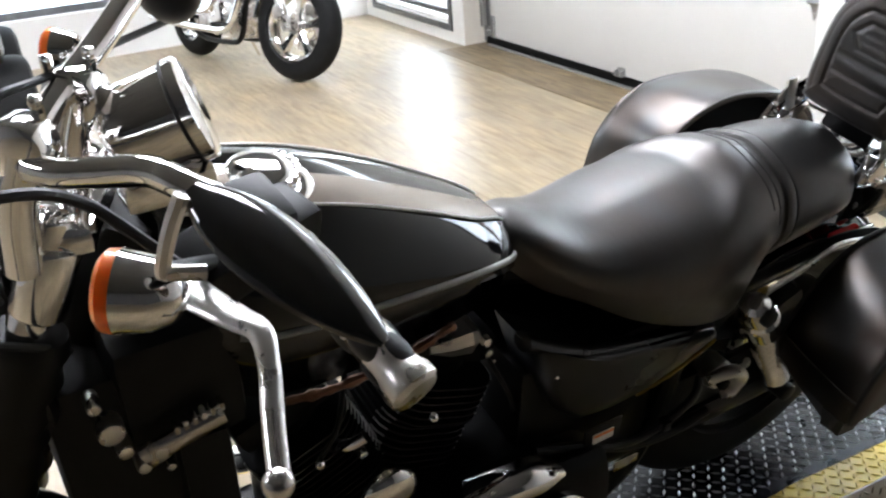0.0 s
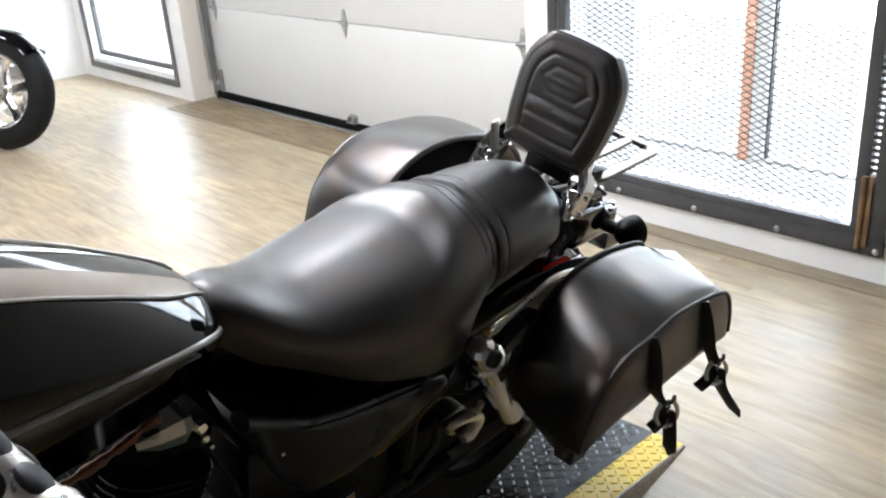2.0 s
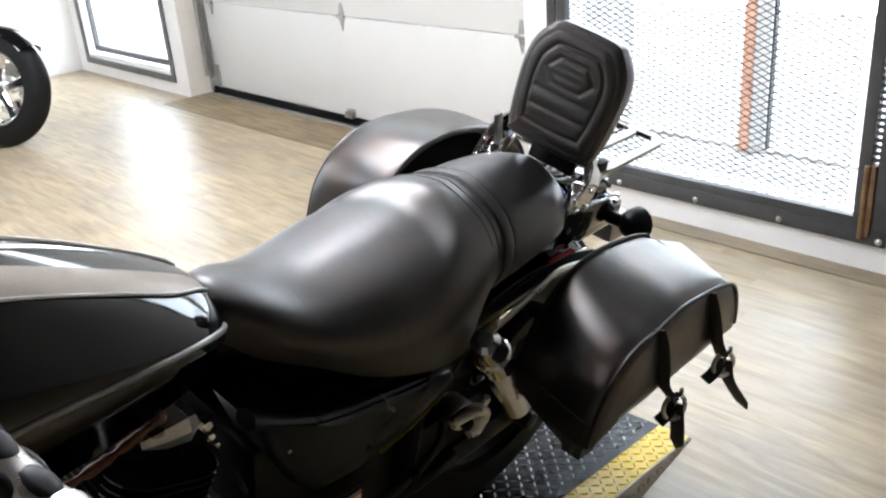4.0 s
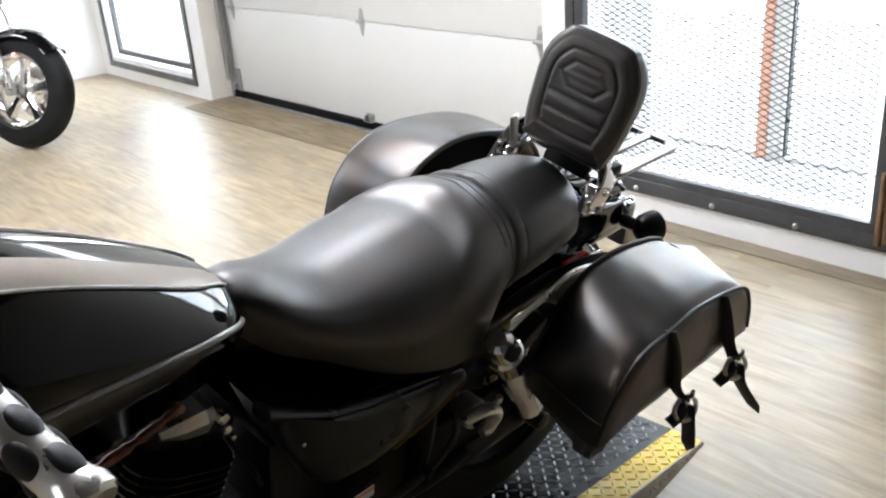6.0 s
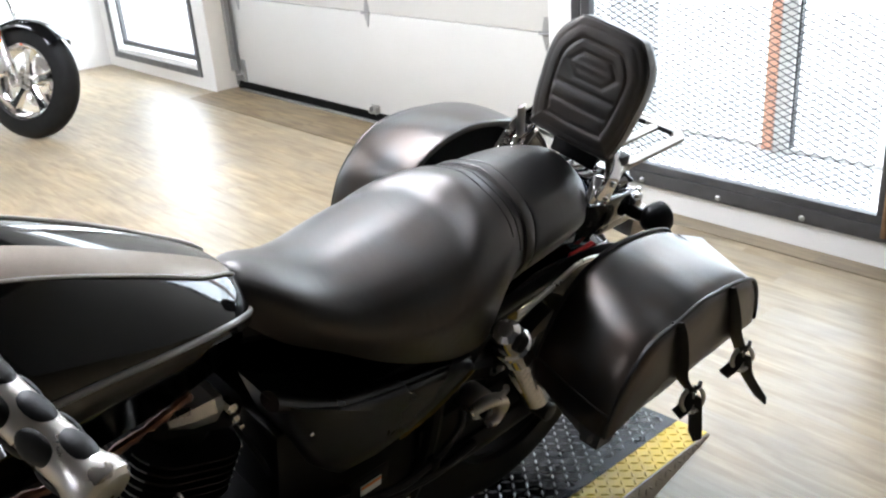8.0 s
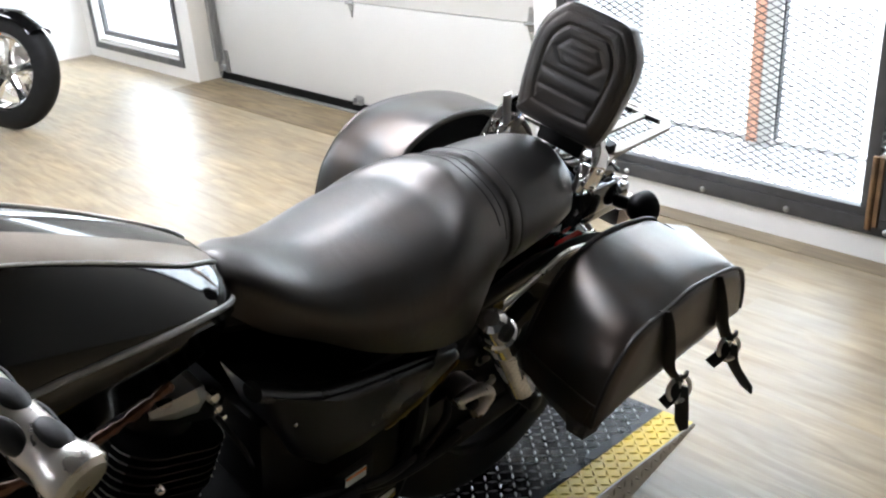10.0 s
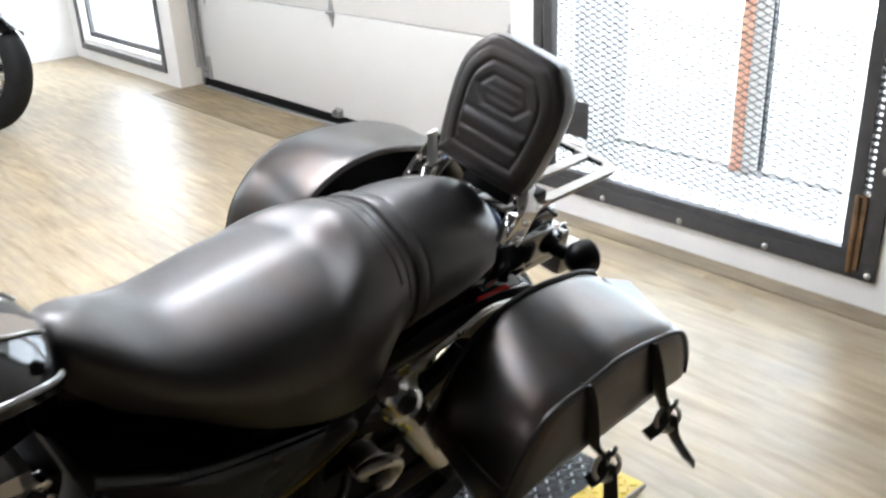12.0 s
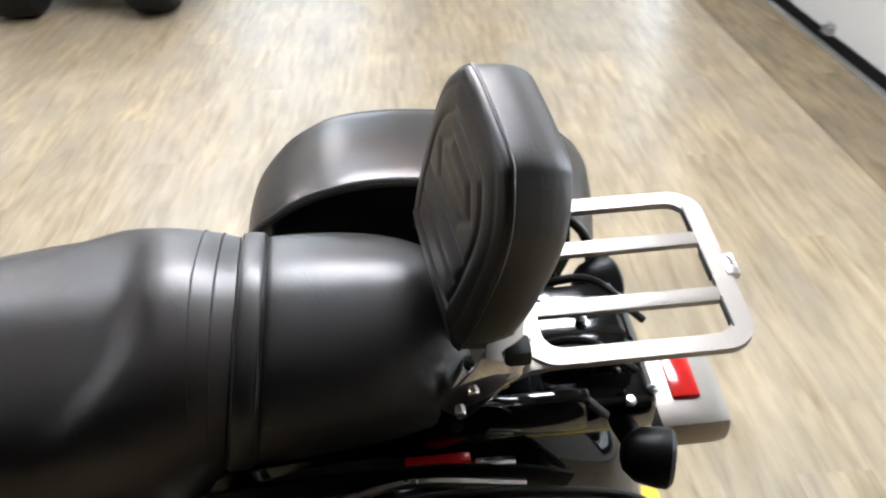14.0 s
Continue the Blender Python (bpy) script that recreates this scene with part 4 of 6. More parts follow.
# shocks
for s in (1, -1):
    top, bot = Vector((s * 0.182, -0.205, 0.605)), Vector((s * 0.150, -0.03, 0.315))
    d = (bot - top).normalized()
    sh = part("shock_absorber", lathe(bmesh.new(), [(-0.024, 0.014), (-0.016, 0.024), (0.0, 0.028), (0.025, 0.029), (0.030, 0.034), (0.038, 0.035), (0.042, 0.031), (0.080, 0.031), (0.086, 0.020), (0.33, 0.012), (0.34, 0.012)], top, d, 28), CHROME, moto, "chrome coil-over shock absorber")
    q = d.to_track_quat("Z", "Y")
    coil = [top + d * (0.088 + 0.20 * i / 280) + q @ Vector((0.0262 * math.cos(i * 0.50), 0.0262 * math.sin(i * 0.50), 0)) for i in range(281)]
    part("spring", tube(bmesh.new(), coil, 0.0034, 7, 0), CHROME, sh, "chrome coil spring")
    part("damper_body", cyl(bmesh.new(), top + d * 0.08, top + d * 0.31, 0.018, 16), SATIN_BLACK, sh)
    part("mount_bolt", cyl(bmesh.new(), top - Vector((s * 0.03, 0, 0)), top + Vector((s * 0.034, 0, 0)), 0.017, 12, 0.005), RUBBER, sh)
    part("mount_tag", abox((s * 0.152 - 0.003, -0.172, 0.588), (s * 0.152 + 0.003, -0.150, 0.612), 0.002), YELLOW_TAG, sh, "yellowed mount edge")
    part("lower_mount", cyl(bmesh.new(), bot - Vector((s * 0.03, 0, 0)), bot + Vector((s * 0.03, 0, 0)), 0.02, 12, 0.004), SATIN_BLACK, sh)
pm = cyl(bmesh.new(), (0.10, -0.205, 0.418), (0.150, -0.205, 0.418), 0.030, 24, 0.008)
tube(pm, [(0.150, -0.244, 0.428), (0.158, -0.222, 0.440), (0.162, -0.196, 0.440), (0.160, -0.172, 0.424), (0.156, -0.164, 0.402), (0.158, -0.178, 0.384), (0.160, -0.200, 0.380)], (lambda t: (0.010 + 0.006 * math.sin(math.pi * t), 0.011)), 14)
tube(pm, [(0.158, -0.176, 0.432), (0.164, -0.166, 0.446), (0.166, -0.170, 0.458)], 0.006, 10)
part("passenger_peg_mount", pm, BRUSHED, moto, "chrome passenger peg mount", 45)
part("peg_pivot", cyl(bmesh.new(), (0.140, -0.206, 0.408), (0.164, -0.206, 0.408), 0.012, 16, 0.003), SATIN_BLACK, moto)
# added black plate that darkens the shaded gap between cover and bag
part("belt_guard", abox((0.10, -0.34, 0.30), (0.122, 0.02, 0.42), 0.01), SATIN_BLACK, moto, "added black guard filling the shaded gap")


# ---- saddlebags ----
BAG_CLOTH = material("black_bag_cloth", (0.004, 0.004, 0.0045), 0.7, spec=0.12, bump=0.3, bump_scale=500)


def saddlebag(s, x_in, x_out, edge_in, edge_out, zb, recess, label):
    """A bent leather lid between an inner and an outer edge line (y, z), an outer panel and a soft body below."""
    pin = [(p.y, p.z) for p in smooth_line([(0, y, z) for y, z in edge_in], 5)]
    pout = [(p.y, p.z) for p in smooth_line([(0, y, z) for y, z in edge_out], 5)]
    yc, zc = sum(p[0] for p in pout) / len(pout), zb + 0.07
    rings, last = [], len(pin) - 1
    for i in range(last + 1):
        a, b = max(i - 1, 0), min(i + 1, last)
        ty, tz = pin[b][0] + pout[b][0] - pin[a][0] - pout[a][0], pin[b][1] + pout[b][1] - pin[a][1] - pout[a][1]
        k = math.hypot(ty, tz)
        ny, nz = -tz / k, ty / k
        upper, lower = [], []
        for j in range(13):
            u = j / 12
            swell = 0.005 * math.sin(math.pi * u) - 0.006 * max(0, (u - 0.88) / 0.12) ** 2 - 0.003 * max(0, (0.08 - u) / 0.08) ** 2
            y, z = pin[i][0] + (pout[i][0] - pin[i][0]) * u, pin[i][1] + (pout[i][1] - pin[i][1]) * u
            x = s * (x_in + (x_out - x_in) * u)
            upper.append((x, y + ny * swell, z + nz * swell))
            lower.append((x, y + ny * (swell - 0.006), z + nz * (swell - 0.006)))
        rings.append(upper + lower[::-1])
    bag = part("saddlebag", loft(bmesh.new(), rings), LEATHER_BAG, moto, label, 50)
    outline = pout + [(pout[-1][0] + (pout[0][0] - pout[-1][0]) * k / 10, zb - 0.003 * (k % 2)) for k in range(1, 10)]
    panel = [[(s * x, yc + (y - yc) * k, zc + (z - zc) * k) for y, z in outline]
             for x, k in ((x_out - 0.012, 0.97), (x_out - 0.002, 0.985), (x_out + 0.003, 0.965), (x_out + 0.007, 0.86), (x_out + 0.010, 0.6), (x_out + 0.011, 0.2))]
    part("outer_panel", loft(bmesh.new(), panel), LEATHER_BAG, bag, "flat outer leather panel", 50)
    def body(u, k):
        mid = [(a[0] + (b[0] - a[0]) * u, max(a[1] + (b[1] - a[1]) * u, zb + 0.01)) for a, b in zip(pin, pout)]
        mid += [(mid[-1][0] - 0.02, zb - 0.03), (mid[0][0] + 0.02, zb - 0.03)]
        yb, zz = (mid[0][0] + mid[-3][0]) / 2, zb + 0.04
        return [(s * (x_in + (x_out - x_in) * u), yb + (y - yb) * k, zz + (z - zz) * k) for y, z in mid]
    part("bag_body", loft(bmesh.new(), [body(u, k) for u, k in ((recess, 0.76), (recess + 0.06, 0.88), (0.85, 0.90), (0.94, 0.86))]), BAG_CLOTH, bag, "soft black inner body of the bag", 50)
    if s > 0:
        part("lid_piping", tube(bmesh.new(), [(s * (x_out + 0.001), y, z + 0.001) for y, z in pout[1:-1]], 0.0042, 8, 0), PIPING, bag)
    part("lid_piping", tube(bmesh.new(), [(s * x_in, y, z + 0.001) for y, z in pin[1:-1]], 0.0038, 8, 0), PIPING if s > 0 else LEATHER, bag)
    return bag, rings


def lid_seam(bag, ring, r, lift=0.0005):
    part("lid_seam", tube(bmesh.new(), [(x, y - lift, z + lift) for x, y, z in ring[:13]], r, 6, 0), STITCH, bag, "stitched lid seam")


LEFT_OUT = [(-0.158, 0.470), (-0.150, 0.515), (-0.128, 0.572), (-0.090, 0.621), (-0.050, 0.636), (0.0, 0.640), (0.045, 0.646), (0.085, 0.651), (0.13, 0.647), (0.20, 0.636), (0.255, 0.621), (0.287, 0.602), (0.312, 0.568), (0.332, 0.525), (0.345, 0.478)]
LEFT_IN = [(-0.120, 0.470), (-0.113, 0.512), (-0.086, 0.565), (-0.052, 0.612), (-0.015, 0.642), (0.03, 0.660), (0.07, 0.667), (0.105, 0.667), (0.14, 0.664), (0.19, 0.655), (0.24, 0.643), (0.28, 0.622), (0.305, 0.585), (0.32, 0.535), (0.33, 0.478)]
bag_left, rings_l = saddlebag(1, 0.180, 0.373, LEFT_IN, LEFT_OUT, 0.484, 0.06, "black leather saddlebag with two buckled straps")
lid_seam(bag_left, rings_l[5], 0.0022)
part("front_flap", loft(bmesh.new(), [[(0.19, -0.118, 0.505), (0.362, -0.150, 0.505), (0.362, -0.146, 0.508), (0.19, -0.114, 0.508)],
                                      [(0.20, -0.122, 0.470), (0.355, -0.156, 0.468), (0.355, -0.150, 0.468), (0.20, -0.116, 0.470)],
                                      [(0.23, -0.118, 0.444), (0.345, -0.150, 0.436), (0.345, -0.144, 0.436), (0.23, -0.112, 0.444)]]), LEATHER_BAG, bag_left, "scuffed lower leather flap")
part("corner_tab", loft(bmesh.new(), [[(0.318, -0.151, 0.468), (0.368, -0.158, 0.474), (0.372, -0.118, 0.472), (0.330, -0.112, 0.464)],
                                      [(0.322, -0.146, 0.428), (0.360, -0.150, 0.434), (0.366, -0.120, 0.440), (0.334, -0.116, 0.430)]]), STRAP, bag_left, "scuffed leather corner tab")
# lid flap that has come loose at the rear
part("lid_flap", loft(bmesh.new(), [[(0.206, 0.268, 0.634), (0.290, 0.262, 0.628), (0.365, 0.262, 0.618), (0.365, 0.261, 0.615), (0.290, 0.261, 0.625), (0.206, 0.267, 0.631)],
                                    [(0.212, 0.300, 0.620), (0.290, 0.286, 0.619), (0.365, 0.275, 0.612), (0.365, 0.274, 0.609), (0.290, 0.285, 0.616), (0.212, 0.299, 0.617)],
                                    [(0.226, 0.332, 0.611), (0.295, 0.308, 0.608), (0.366, 0.286, 0.605), (0.366, 0.285, 0.602), (0.295, 0.307, 0.605), (0.226, 0.331, 0.608)]]), LEATHER_BAG, bag_left, "curled leather end flap of the lid", 60)
for lie, b, tip, tail in (([(0.374, 0.004, 0.645), (0.384, 0.008, 0.620), (0.391, 0.020, 0.570), (0.394, 0.034, 0.520)], Vector((0.412, 0.066, 0.458)), [(0.420, 0.078, 0.420), (0.426, 0.082, 0.385), (0.428, 0.088, 0.352)], (0.402, 0.036, 0.432)),
                          ([(0.374, 0.176, 0.640), (0.384, 0.184, 0.610), (0.392, 0.200, 0.565), (0.396, 0.216, 0.525)], Vector((0.414, 0.240, 0.462)), [(0.424, 0.256, 0.425), (0.446, 0.274, 0.385), (0.468, 0.290, 0.352)], (0.404, 0.196, 0.440))):
    st = part("strap", tube(bmesh.new(), lie + [tuple(b + Vector((-0.006, -0.004, 0.020)))], (lambda t: (0.0145, 0.0024)), 8), STRAP, bag_left, "black leather strap")
    part("buckle", torus(bmesh.new(), b, (0.9, -0.35, 0.30), 0.0245, 0.0045, 28, 8), BRUSHED, st, "chrome buckle")
    part("buckle_tongue", cyl(bmesh.new(), b + Vector((0, -0.002, 0.023)), b + Vector((0.004, 0.002, -0.023)), 0.0026, 6), BRUSHED, st)
    part("strap_keeper", tube(bmesh.new(), [b + Vector((-0.002, -0.018, 0.030)), b + Vector((0.004, 0.0, 0.034)), b + Vector((-0.002, 0.018, 0.030))], 0.004, 8), STRAP, st)
    part("strap_tip", tube(bmesh.new(), [tuple(b + Vector((0.001, 0, 0.012)))] + tip, (lambda t: (0.0150 * min(1, 5 * (1.03 - t)), 0.0026)), 8), STRAP, st, "loose curled strap end")
    part("strap_tail", tube(bmesh.new(), [tuple(b + Vector((-0.005, 0, 0.006))), tuple((b + Vector(tail)) / 2), tail], (lambda t: (0.012, 0.0024)), 8), STRAP, st)
    hole = Vector(tip[1]).lerp(Vector(tip[2]), 0.6) + Vector((0.0026, -0.001, 0.001))
    part("strap_hole", cyl(bmesh.new(), hole, hole + Vector((0.0008, -0.0006, 0.0002)), 0.0026, 8), BRUSHED, st)
RIGHT_OUT = [(-0.158, 0.530), (-0.148, 0.590), (-0.130, 0.650), (-0.088, 0.704), (-0.040, 0.735), (0.0, 0.746), (0.06, 0.748), (0.12, 0.742), (0.18, 0.733), (0.24, 0.716), (0.30, 0.686), (0.34, 0.630), (0.35, 0.530)]
RIGHT_IN = [(-0.140, 0.590), (-0.136, 0.655), (-0.121, 0.716), (-0.088, 0.749), (-0.045, 0.772), (0.0, 0.784), (0.05, 0.787), (0.10, 0.781), (0.16, 0.765), (0.22, 0.740), (0.27, 0.705), (0.30, 0.660), (0.31, 0.590)]
bag_right, rings_r = saddlebag(-1, 0.168, 0.372, RIGHT_IN, RIGHT_OUT, 0.540, 0.22, "black leather saddlebag with an arched open-backed lid")
lid_seam(bag_right, rings_r[4], 0.0022)

# ---- sissy bar, pad, rack, tail ----
PADM = pose(0.035, 0.086, 0.826, -12, 8, 8)
OUT = [(-0.085, 0.014), (-0.070, 0.000), (0.070, 0.000), (0.085, 0.014), (0.093, 0.050), (0.097, 0.092), (0.099, 0.138), (0.092, 0.176), (0.070, 0.208), (0.046, 0.220), (-0.046, 0.220), (-0.070, 0.208), (-0.092, 0.176), (-0.099, 0.138), (-0.097, 0.092), (-0.093, 0.050)]


def dense(outline, n=3):
    pts = []
    m = len(outline)
    for i in range(m):
        a, b, c, d = (np.array(outline[(i + k - 1) % m]) for k in range(4))
        for j in range(n):
            t = j / n
            pts.append(tuple(0.5 * (2 * b + (c - a) * t + (2 * a - 5 * b + 4 * c - d) * t * t + (3 * b - a - 3 * c + d) * t ** 3)))
    return pts


def groove(d, w, depth):
    return depth * math.exp(-(d / w) ** 2)


def pad_relief(x, z, k):
    """How far the padded front stands out: a rolled border, a stitched frame, a cross rib and a sunk badge."""
    h = 0.009 * math.sqrt(max(1 - k ** 6, 0)) + 0.004 * (1 - k * k)
    h -= groove(k - 0.88, 0.020, 0.0008) + groove(k - 0.68, 0.028, 0.0026)
    h += 0.0006 * math.exp(-((k - 0.78) / 0.06) ** 2)
    inside = min(max((0.66 - k) / 0.06, 0), 1)
    h -= inside * (groove(z - 0.100, 0.0040, 0.0022) + groove(z - 0.069, 0.0040, 0.0022))
    h += inside * 0.0018 * math.exp(-((z - 0.0845) / 0.010) ** 2)
    bx, bz = abs(x), abs(z - 0.141)
    hexa = max(bz / 0.024, (bx / 0.035) * 0.72 + (bz / 0.024) * 0.42)
    if hexa < 1.4:
        h -= groove(hexa - 1.0, 0.13, 0.0022)
        h += 0.0003 * math.cos((z - 0.141) / 0.0150 * 2 * math.pi) * min(1, max(0, (0.9 - hexa) / 0.2))
    return h


bm = bmesh.new()
OUTD = dense(OUT, 8)
rings = []
for i in range(1, 57):
    k = i / 56
    ring = [(x * k, 0.113 + (z - 0.113) * k) for x, z in OUTD]
    rings.append([(x, -pad_relief(x, z, k), z) for x, z in ring])
for k, y in ((1.006, 0.008), (1.016, 0.022), (1.012, 0.036), (0.99, 0.048), (0.95, 0.056), (0.88, 0.060), (0.5, 0.061)):
    rings.append([(x * k, y, 0.113 + (z - 0.113) * k) for x, z in OUTD])
loft(bm, rings)
bmesh.ops.transform(bm, matrix=PADM, verts=bm.verts)
pad = part("backrest_pad", bm, LEATHER, moto, "padded black leather backrest with stitched panel", 70)
bm = tube(bmesh.new(), [(x * 1.003, 0.003, 0.113 + (z - 0.113) * 1.003) for x, z in OUTD + OUTD[:1]], 0.0020, 6, 0)
bmesh.ops.transform(bm, matrix=PADM, verts=bm.verts)
part("piping", bm, LEATHER, pad)
bm = abox((-0.05, 0.055, -0.05), (0.05, 0.068, 0.10), 0.006, PADM)
part("pad_bracket", bm, SATIN_BLACK, moto)
for s in (1, -1):
    plate = tube(bmesh.new(), [(s * 0.128, 0.09, 0.735), (s * 0.128, 0.12, 0.77), (s * 0.118, 0.14, 0.80), (s * 0.085, 0.155, 0.835), (s * 0.06, 0.165, 0.865)], (lambda t: (0.004, 0.022 - 0.006 * t)), 10)
    sp = part("sissy_bar_plate", plate, CHROME, moto, "chrome backrest side plate")
    for yy, zz in ((0.113, 0.768), (0.100, 0.738)):
        part("plate_bolt", cyl(bmesh.new(), (s * 0.122, yy, zz), (s * 0.138, yy, zz), 0.006, 12, 0.002), CHROME, sp)
    part("docking_latch", tube(bmesh.new(), [(s * 0.118, 0.125, 0.76), (s * 0.112, 0.155, 0.772), (s * 0.10, 0.162, 0.80)], (lambda t: (0.010, 0.012)), 10), CHROME, moto)
    part("rubber_bush", abox((s * 0.112 - 0.012, 0.143, 0.788), (s * 0.112 + 0.012, 0.170, 0.808), 0.004), RUBBER, moto)
    part("black_bracket", abox((s * 0.096 - 0.008, 0.13, 0.64), (s * 0.096 + 0.008, 0.24, 0.70), 0.006), STRUT_GLOSS, moto)

RACK_SATIN = material("satin_aluminium", (0.33, 0.30, 0.27), 0.40, metal=1.0, var=0.06, scale=25, rough_var=0.06)
RZ = 0.778


def flat_ring(outer, inner, z0, z1):
    """A flat frame between two outlines of as many points, with thickness."""
    return loft(bmesh.new(), [[(o[0], o[1], z1), (i[0], i[1], z1), (i[0], i[1], z0), (o[0], o[1], z0)] for o, i in zip(outer + outer[:1], inner + inner[:1])], True, False)


rack = part("luggage_rack", flat_ring(rounded(0.236, 0.235, 0.036, 8, 0.0, 0.284), rounded(0.196, 0.193, 0.022, 8, 0.0, 0.284), RZ - 0.008, RZ), RACK_SATIN, moto, "flat polished aluminium luggage rack", 30)
for xx in (0.044, -0.040):
    part("rack_bar", abox((xx - 0.010, 0.180, RZ - 0.0075), (xx + 0.010, 0.385, RZ - 0.0008), 0.001), RACK_SATIN, rack)
for s in (1, -1):
    part("rack_foot", loft(bmesh.new(), [[(s * 0.117, yy, zz), (s * 0.098, yy, zz), (s * 0.098, yy - 0.002, zz - 0.007), (s * 0.117, yy - 0.002, zz - 0.007)] for yy, zz in ((0.215, RZ - 0.001), (0.172, RZ - 0.006), (0.150, RZ - 0.020), (0.135, RZ - 0.038))]), RACK_SATIN, rack)
part("rack_tip", abox((-0.010, 0.396, RZ - 0.008), (0.022, 0.411, RZ + 0.0025), 0.003), BRUSHED, rack)
# black strips that paint the shade on the rear bar's inner edge
for xx in (0.070, 0.0, -0.070):
    part("rubber_strip", abox((xx - 0.020, 0.3785, RZ - 0.0085), (xx + 0.020, 0.3805, RZ + 0.0012), 0.0006), RUBBER, rack, "black strip for the shade on the rack's inner edge")

tail = part("tail_housing", abox((-0.052, 0.345, 0.515), (0.062, 0.437, 0.566), 0.018), RACK_SATIN, moto, "chrome tail lamp housing")
part("tail_lens", abox((-0.040, 0.370, 0.563), (0.023, 0.404, 0.572), 0.003), RED_LENS, tail, "bright red tail lens")
bm = abox((-0.085, 0.175, 0.60), (0.085, 0.325, 0.655), 0.012)
part("signal_crossbar", bm, STRUT_GLOSS, moto)
part("plate_bracket", abox((-0.06, 0.20, 0.645), (0.06, 0.30, 0.70), 0.01), STRUT_GLOSS, moto)
for s in (1, -1):
    bm = bmesh.new()
    tube(bm, [(s * 0.07, 0.280, 0.625), (s * 0.115, 0.294, 0.620)], 0.014, 12, 0)
    sg = part("turn_signal", lathe(bm, [(-0.030, 0.006), (-0.026, 0.018), (-0.012, 0.029), (0.010, 0.033), (0.022, 0.033), (0.027, 0.028)], (s * 0.130, 0.303, 0.620), (0.25 * s, 0.9, 0), 24), SATIN_BLACK, moto, "black bullet turn signal")
    part("signal_lens", lathe(bmesh.new(), [(0.0268, 0.021), (0.0285, 0.016), (0.0295, 0.004)], (s * 0.130, 0.303, 0.620), (0.25 * s, 0.9, 0), 20), AMBER if s < 0 else RED_LENS, sg)
for a, b in (((0.03, 0.19, 0.70), (0.06, 0.30, 0.68)), ((-0.05, 0.20, 0.71), (-0.02, 0.33, 0.67)), ((0.09, 0.18, 0.68), (0.10, 0.26, 0.66))):
    part("tail_wire", tube(bmesh.new(), [a, ((a[0] + b[0]) / 2, (a[1] + b[1]) / 2, a[2] + 0.02), b], 0.005, 8), SATIN_BLACK, moto)
for p in ((0.06, 0.215, 0.705), (0.085, 0.29, 0.66), (0.0, 0.25, 0.705), (0.07, 0.32, 0.655)):
    part("bracket_bolt", ball(bmesh.new(), p, 0.007, 6), CHROME, moto)

# ---- handlebar and front end, turned a little to the left ----
bars = part("handlebar", tube(bmesh.new(), [(0.328, -1.062, 1.103), (0.295, -1.078, 1.126), (0.252, -1.125, 1.152), (0.213, -1.150, 1.156), (0.178, -1.190, 1.148), (0.150, -1.222, 1.142), (0.112, -1.237, 1.142), (0.060, -1.204, 1.158), (0.002, -1.150, 1.178), (-0.045, -1.105, 1.198), (-0.10, -1.06, 1.22), (-0.22, -1.03, 1.22), (-0.42, -1.0, 1.18)], 0.0145, 14), CHROME, moto, "chrome handlebar")
G0, G1 = Vector((0.312, -1.064, 1.106)), Vector((0.468, -1.024, 1.048))
gd = (G1 - G0).normalized()
L = (G1 - G0).length
grip = part("grip", lathe(bmesh.new(), [(0, 0.021), (0.003, 0.0235), (0.010, 0.0235), (0.014, 0.0192), (L - 0.030, 0.0192), (L - 0.024, 0.0200), (L - 0.014, 0.0245), (L - 0.004, 0.0240), (L, 0.0195), (L + 0.001, 0.0)], G0, gd, 32), BRUSHED, bars, "polished grip with black rubber ovals")
gq = gd.to_track_quat("Z", "Y")
for row in range(5):
    a = 2 * math.pi * row / 5
    for k in range(4):
        h = 0.030 + 0.042 * k + (0.021 if row % 2 else 0)
        if h > L - 0.028:
            continue
        bm = ball(bmesh.new(), (0, 0, 0), 0.0180, 8, (0.30, 0.62, 1.0))
        m = Matrix.Translation(G0 + gd * h) @ gq.to_matrix().to_4x4() @ Matrix.Rotation(a, 4, "Z") @ Matrix.Translation((0.0168, 0, 0))
        bmesh.ops.transform(bm, matrix=m, verts=bm.verts)
        part("rubber_inset", bm, RUBBER, grip)
part("grip", cyl(bmesh.new(), (-0.30, -1.018, 1.205), (-0.44, -0.997, 1.176), 0.019, 20, 0.004), BRUSHED, bars, "polished grip")
perch = part("clutch_perch", abox((-0.03, -0.035, -0.022), (0.03, 0.03, 0.022), 0.008, Matrix.Translation((0.335, -1.125, 1.135)) @ pose(0, 0, 0, 10, 12, 15)), SATIN_BLACK, bars, "black clutch lever perch")
lever = bmesh.new()
tube(lever, [(0.372, -1.172, 1.150), (0.405, -1.163, 1.155), (0.440, -1.150, 1.158), (0.462, -1.142, 1.160), (0.486, -1.146, 1.150), (0.520, -1.158, 1.134), (0.552, -1.168, 1.121)], (lambda t: (0.0078 + 0.009 * max(0, 1 - 1.6 * t), 0.0058)), 12, 6)
ball(lever, (0.555, -1.170, 1.119), 0.011, 8)
part("clutch_lever", lever, BRUSHED, bars, "polished aluminium clutch lever")
part("clutch_cable", tube(bmesh.new(), [(0.36, -1.165, 1.155), (0.332, -1.196, 1.186), (0.319, -1.215, 1.203), (0.327, -1.244, 1.226), (0.335, -1.285, 1.235), (0.30, -1.34, 1.20), (0.20, -1.36, 1.05), (0.10, -1.25, 0.90)], 0.0048, 8), RUBBER, bars)
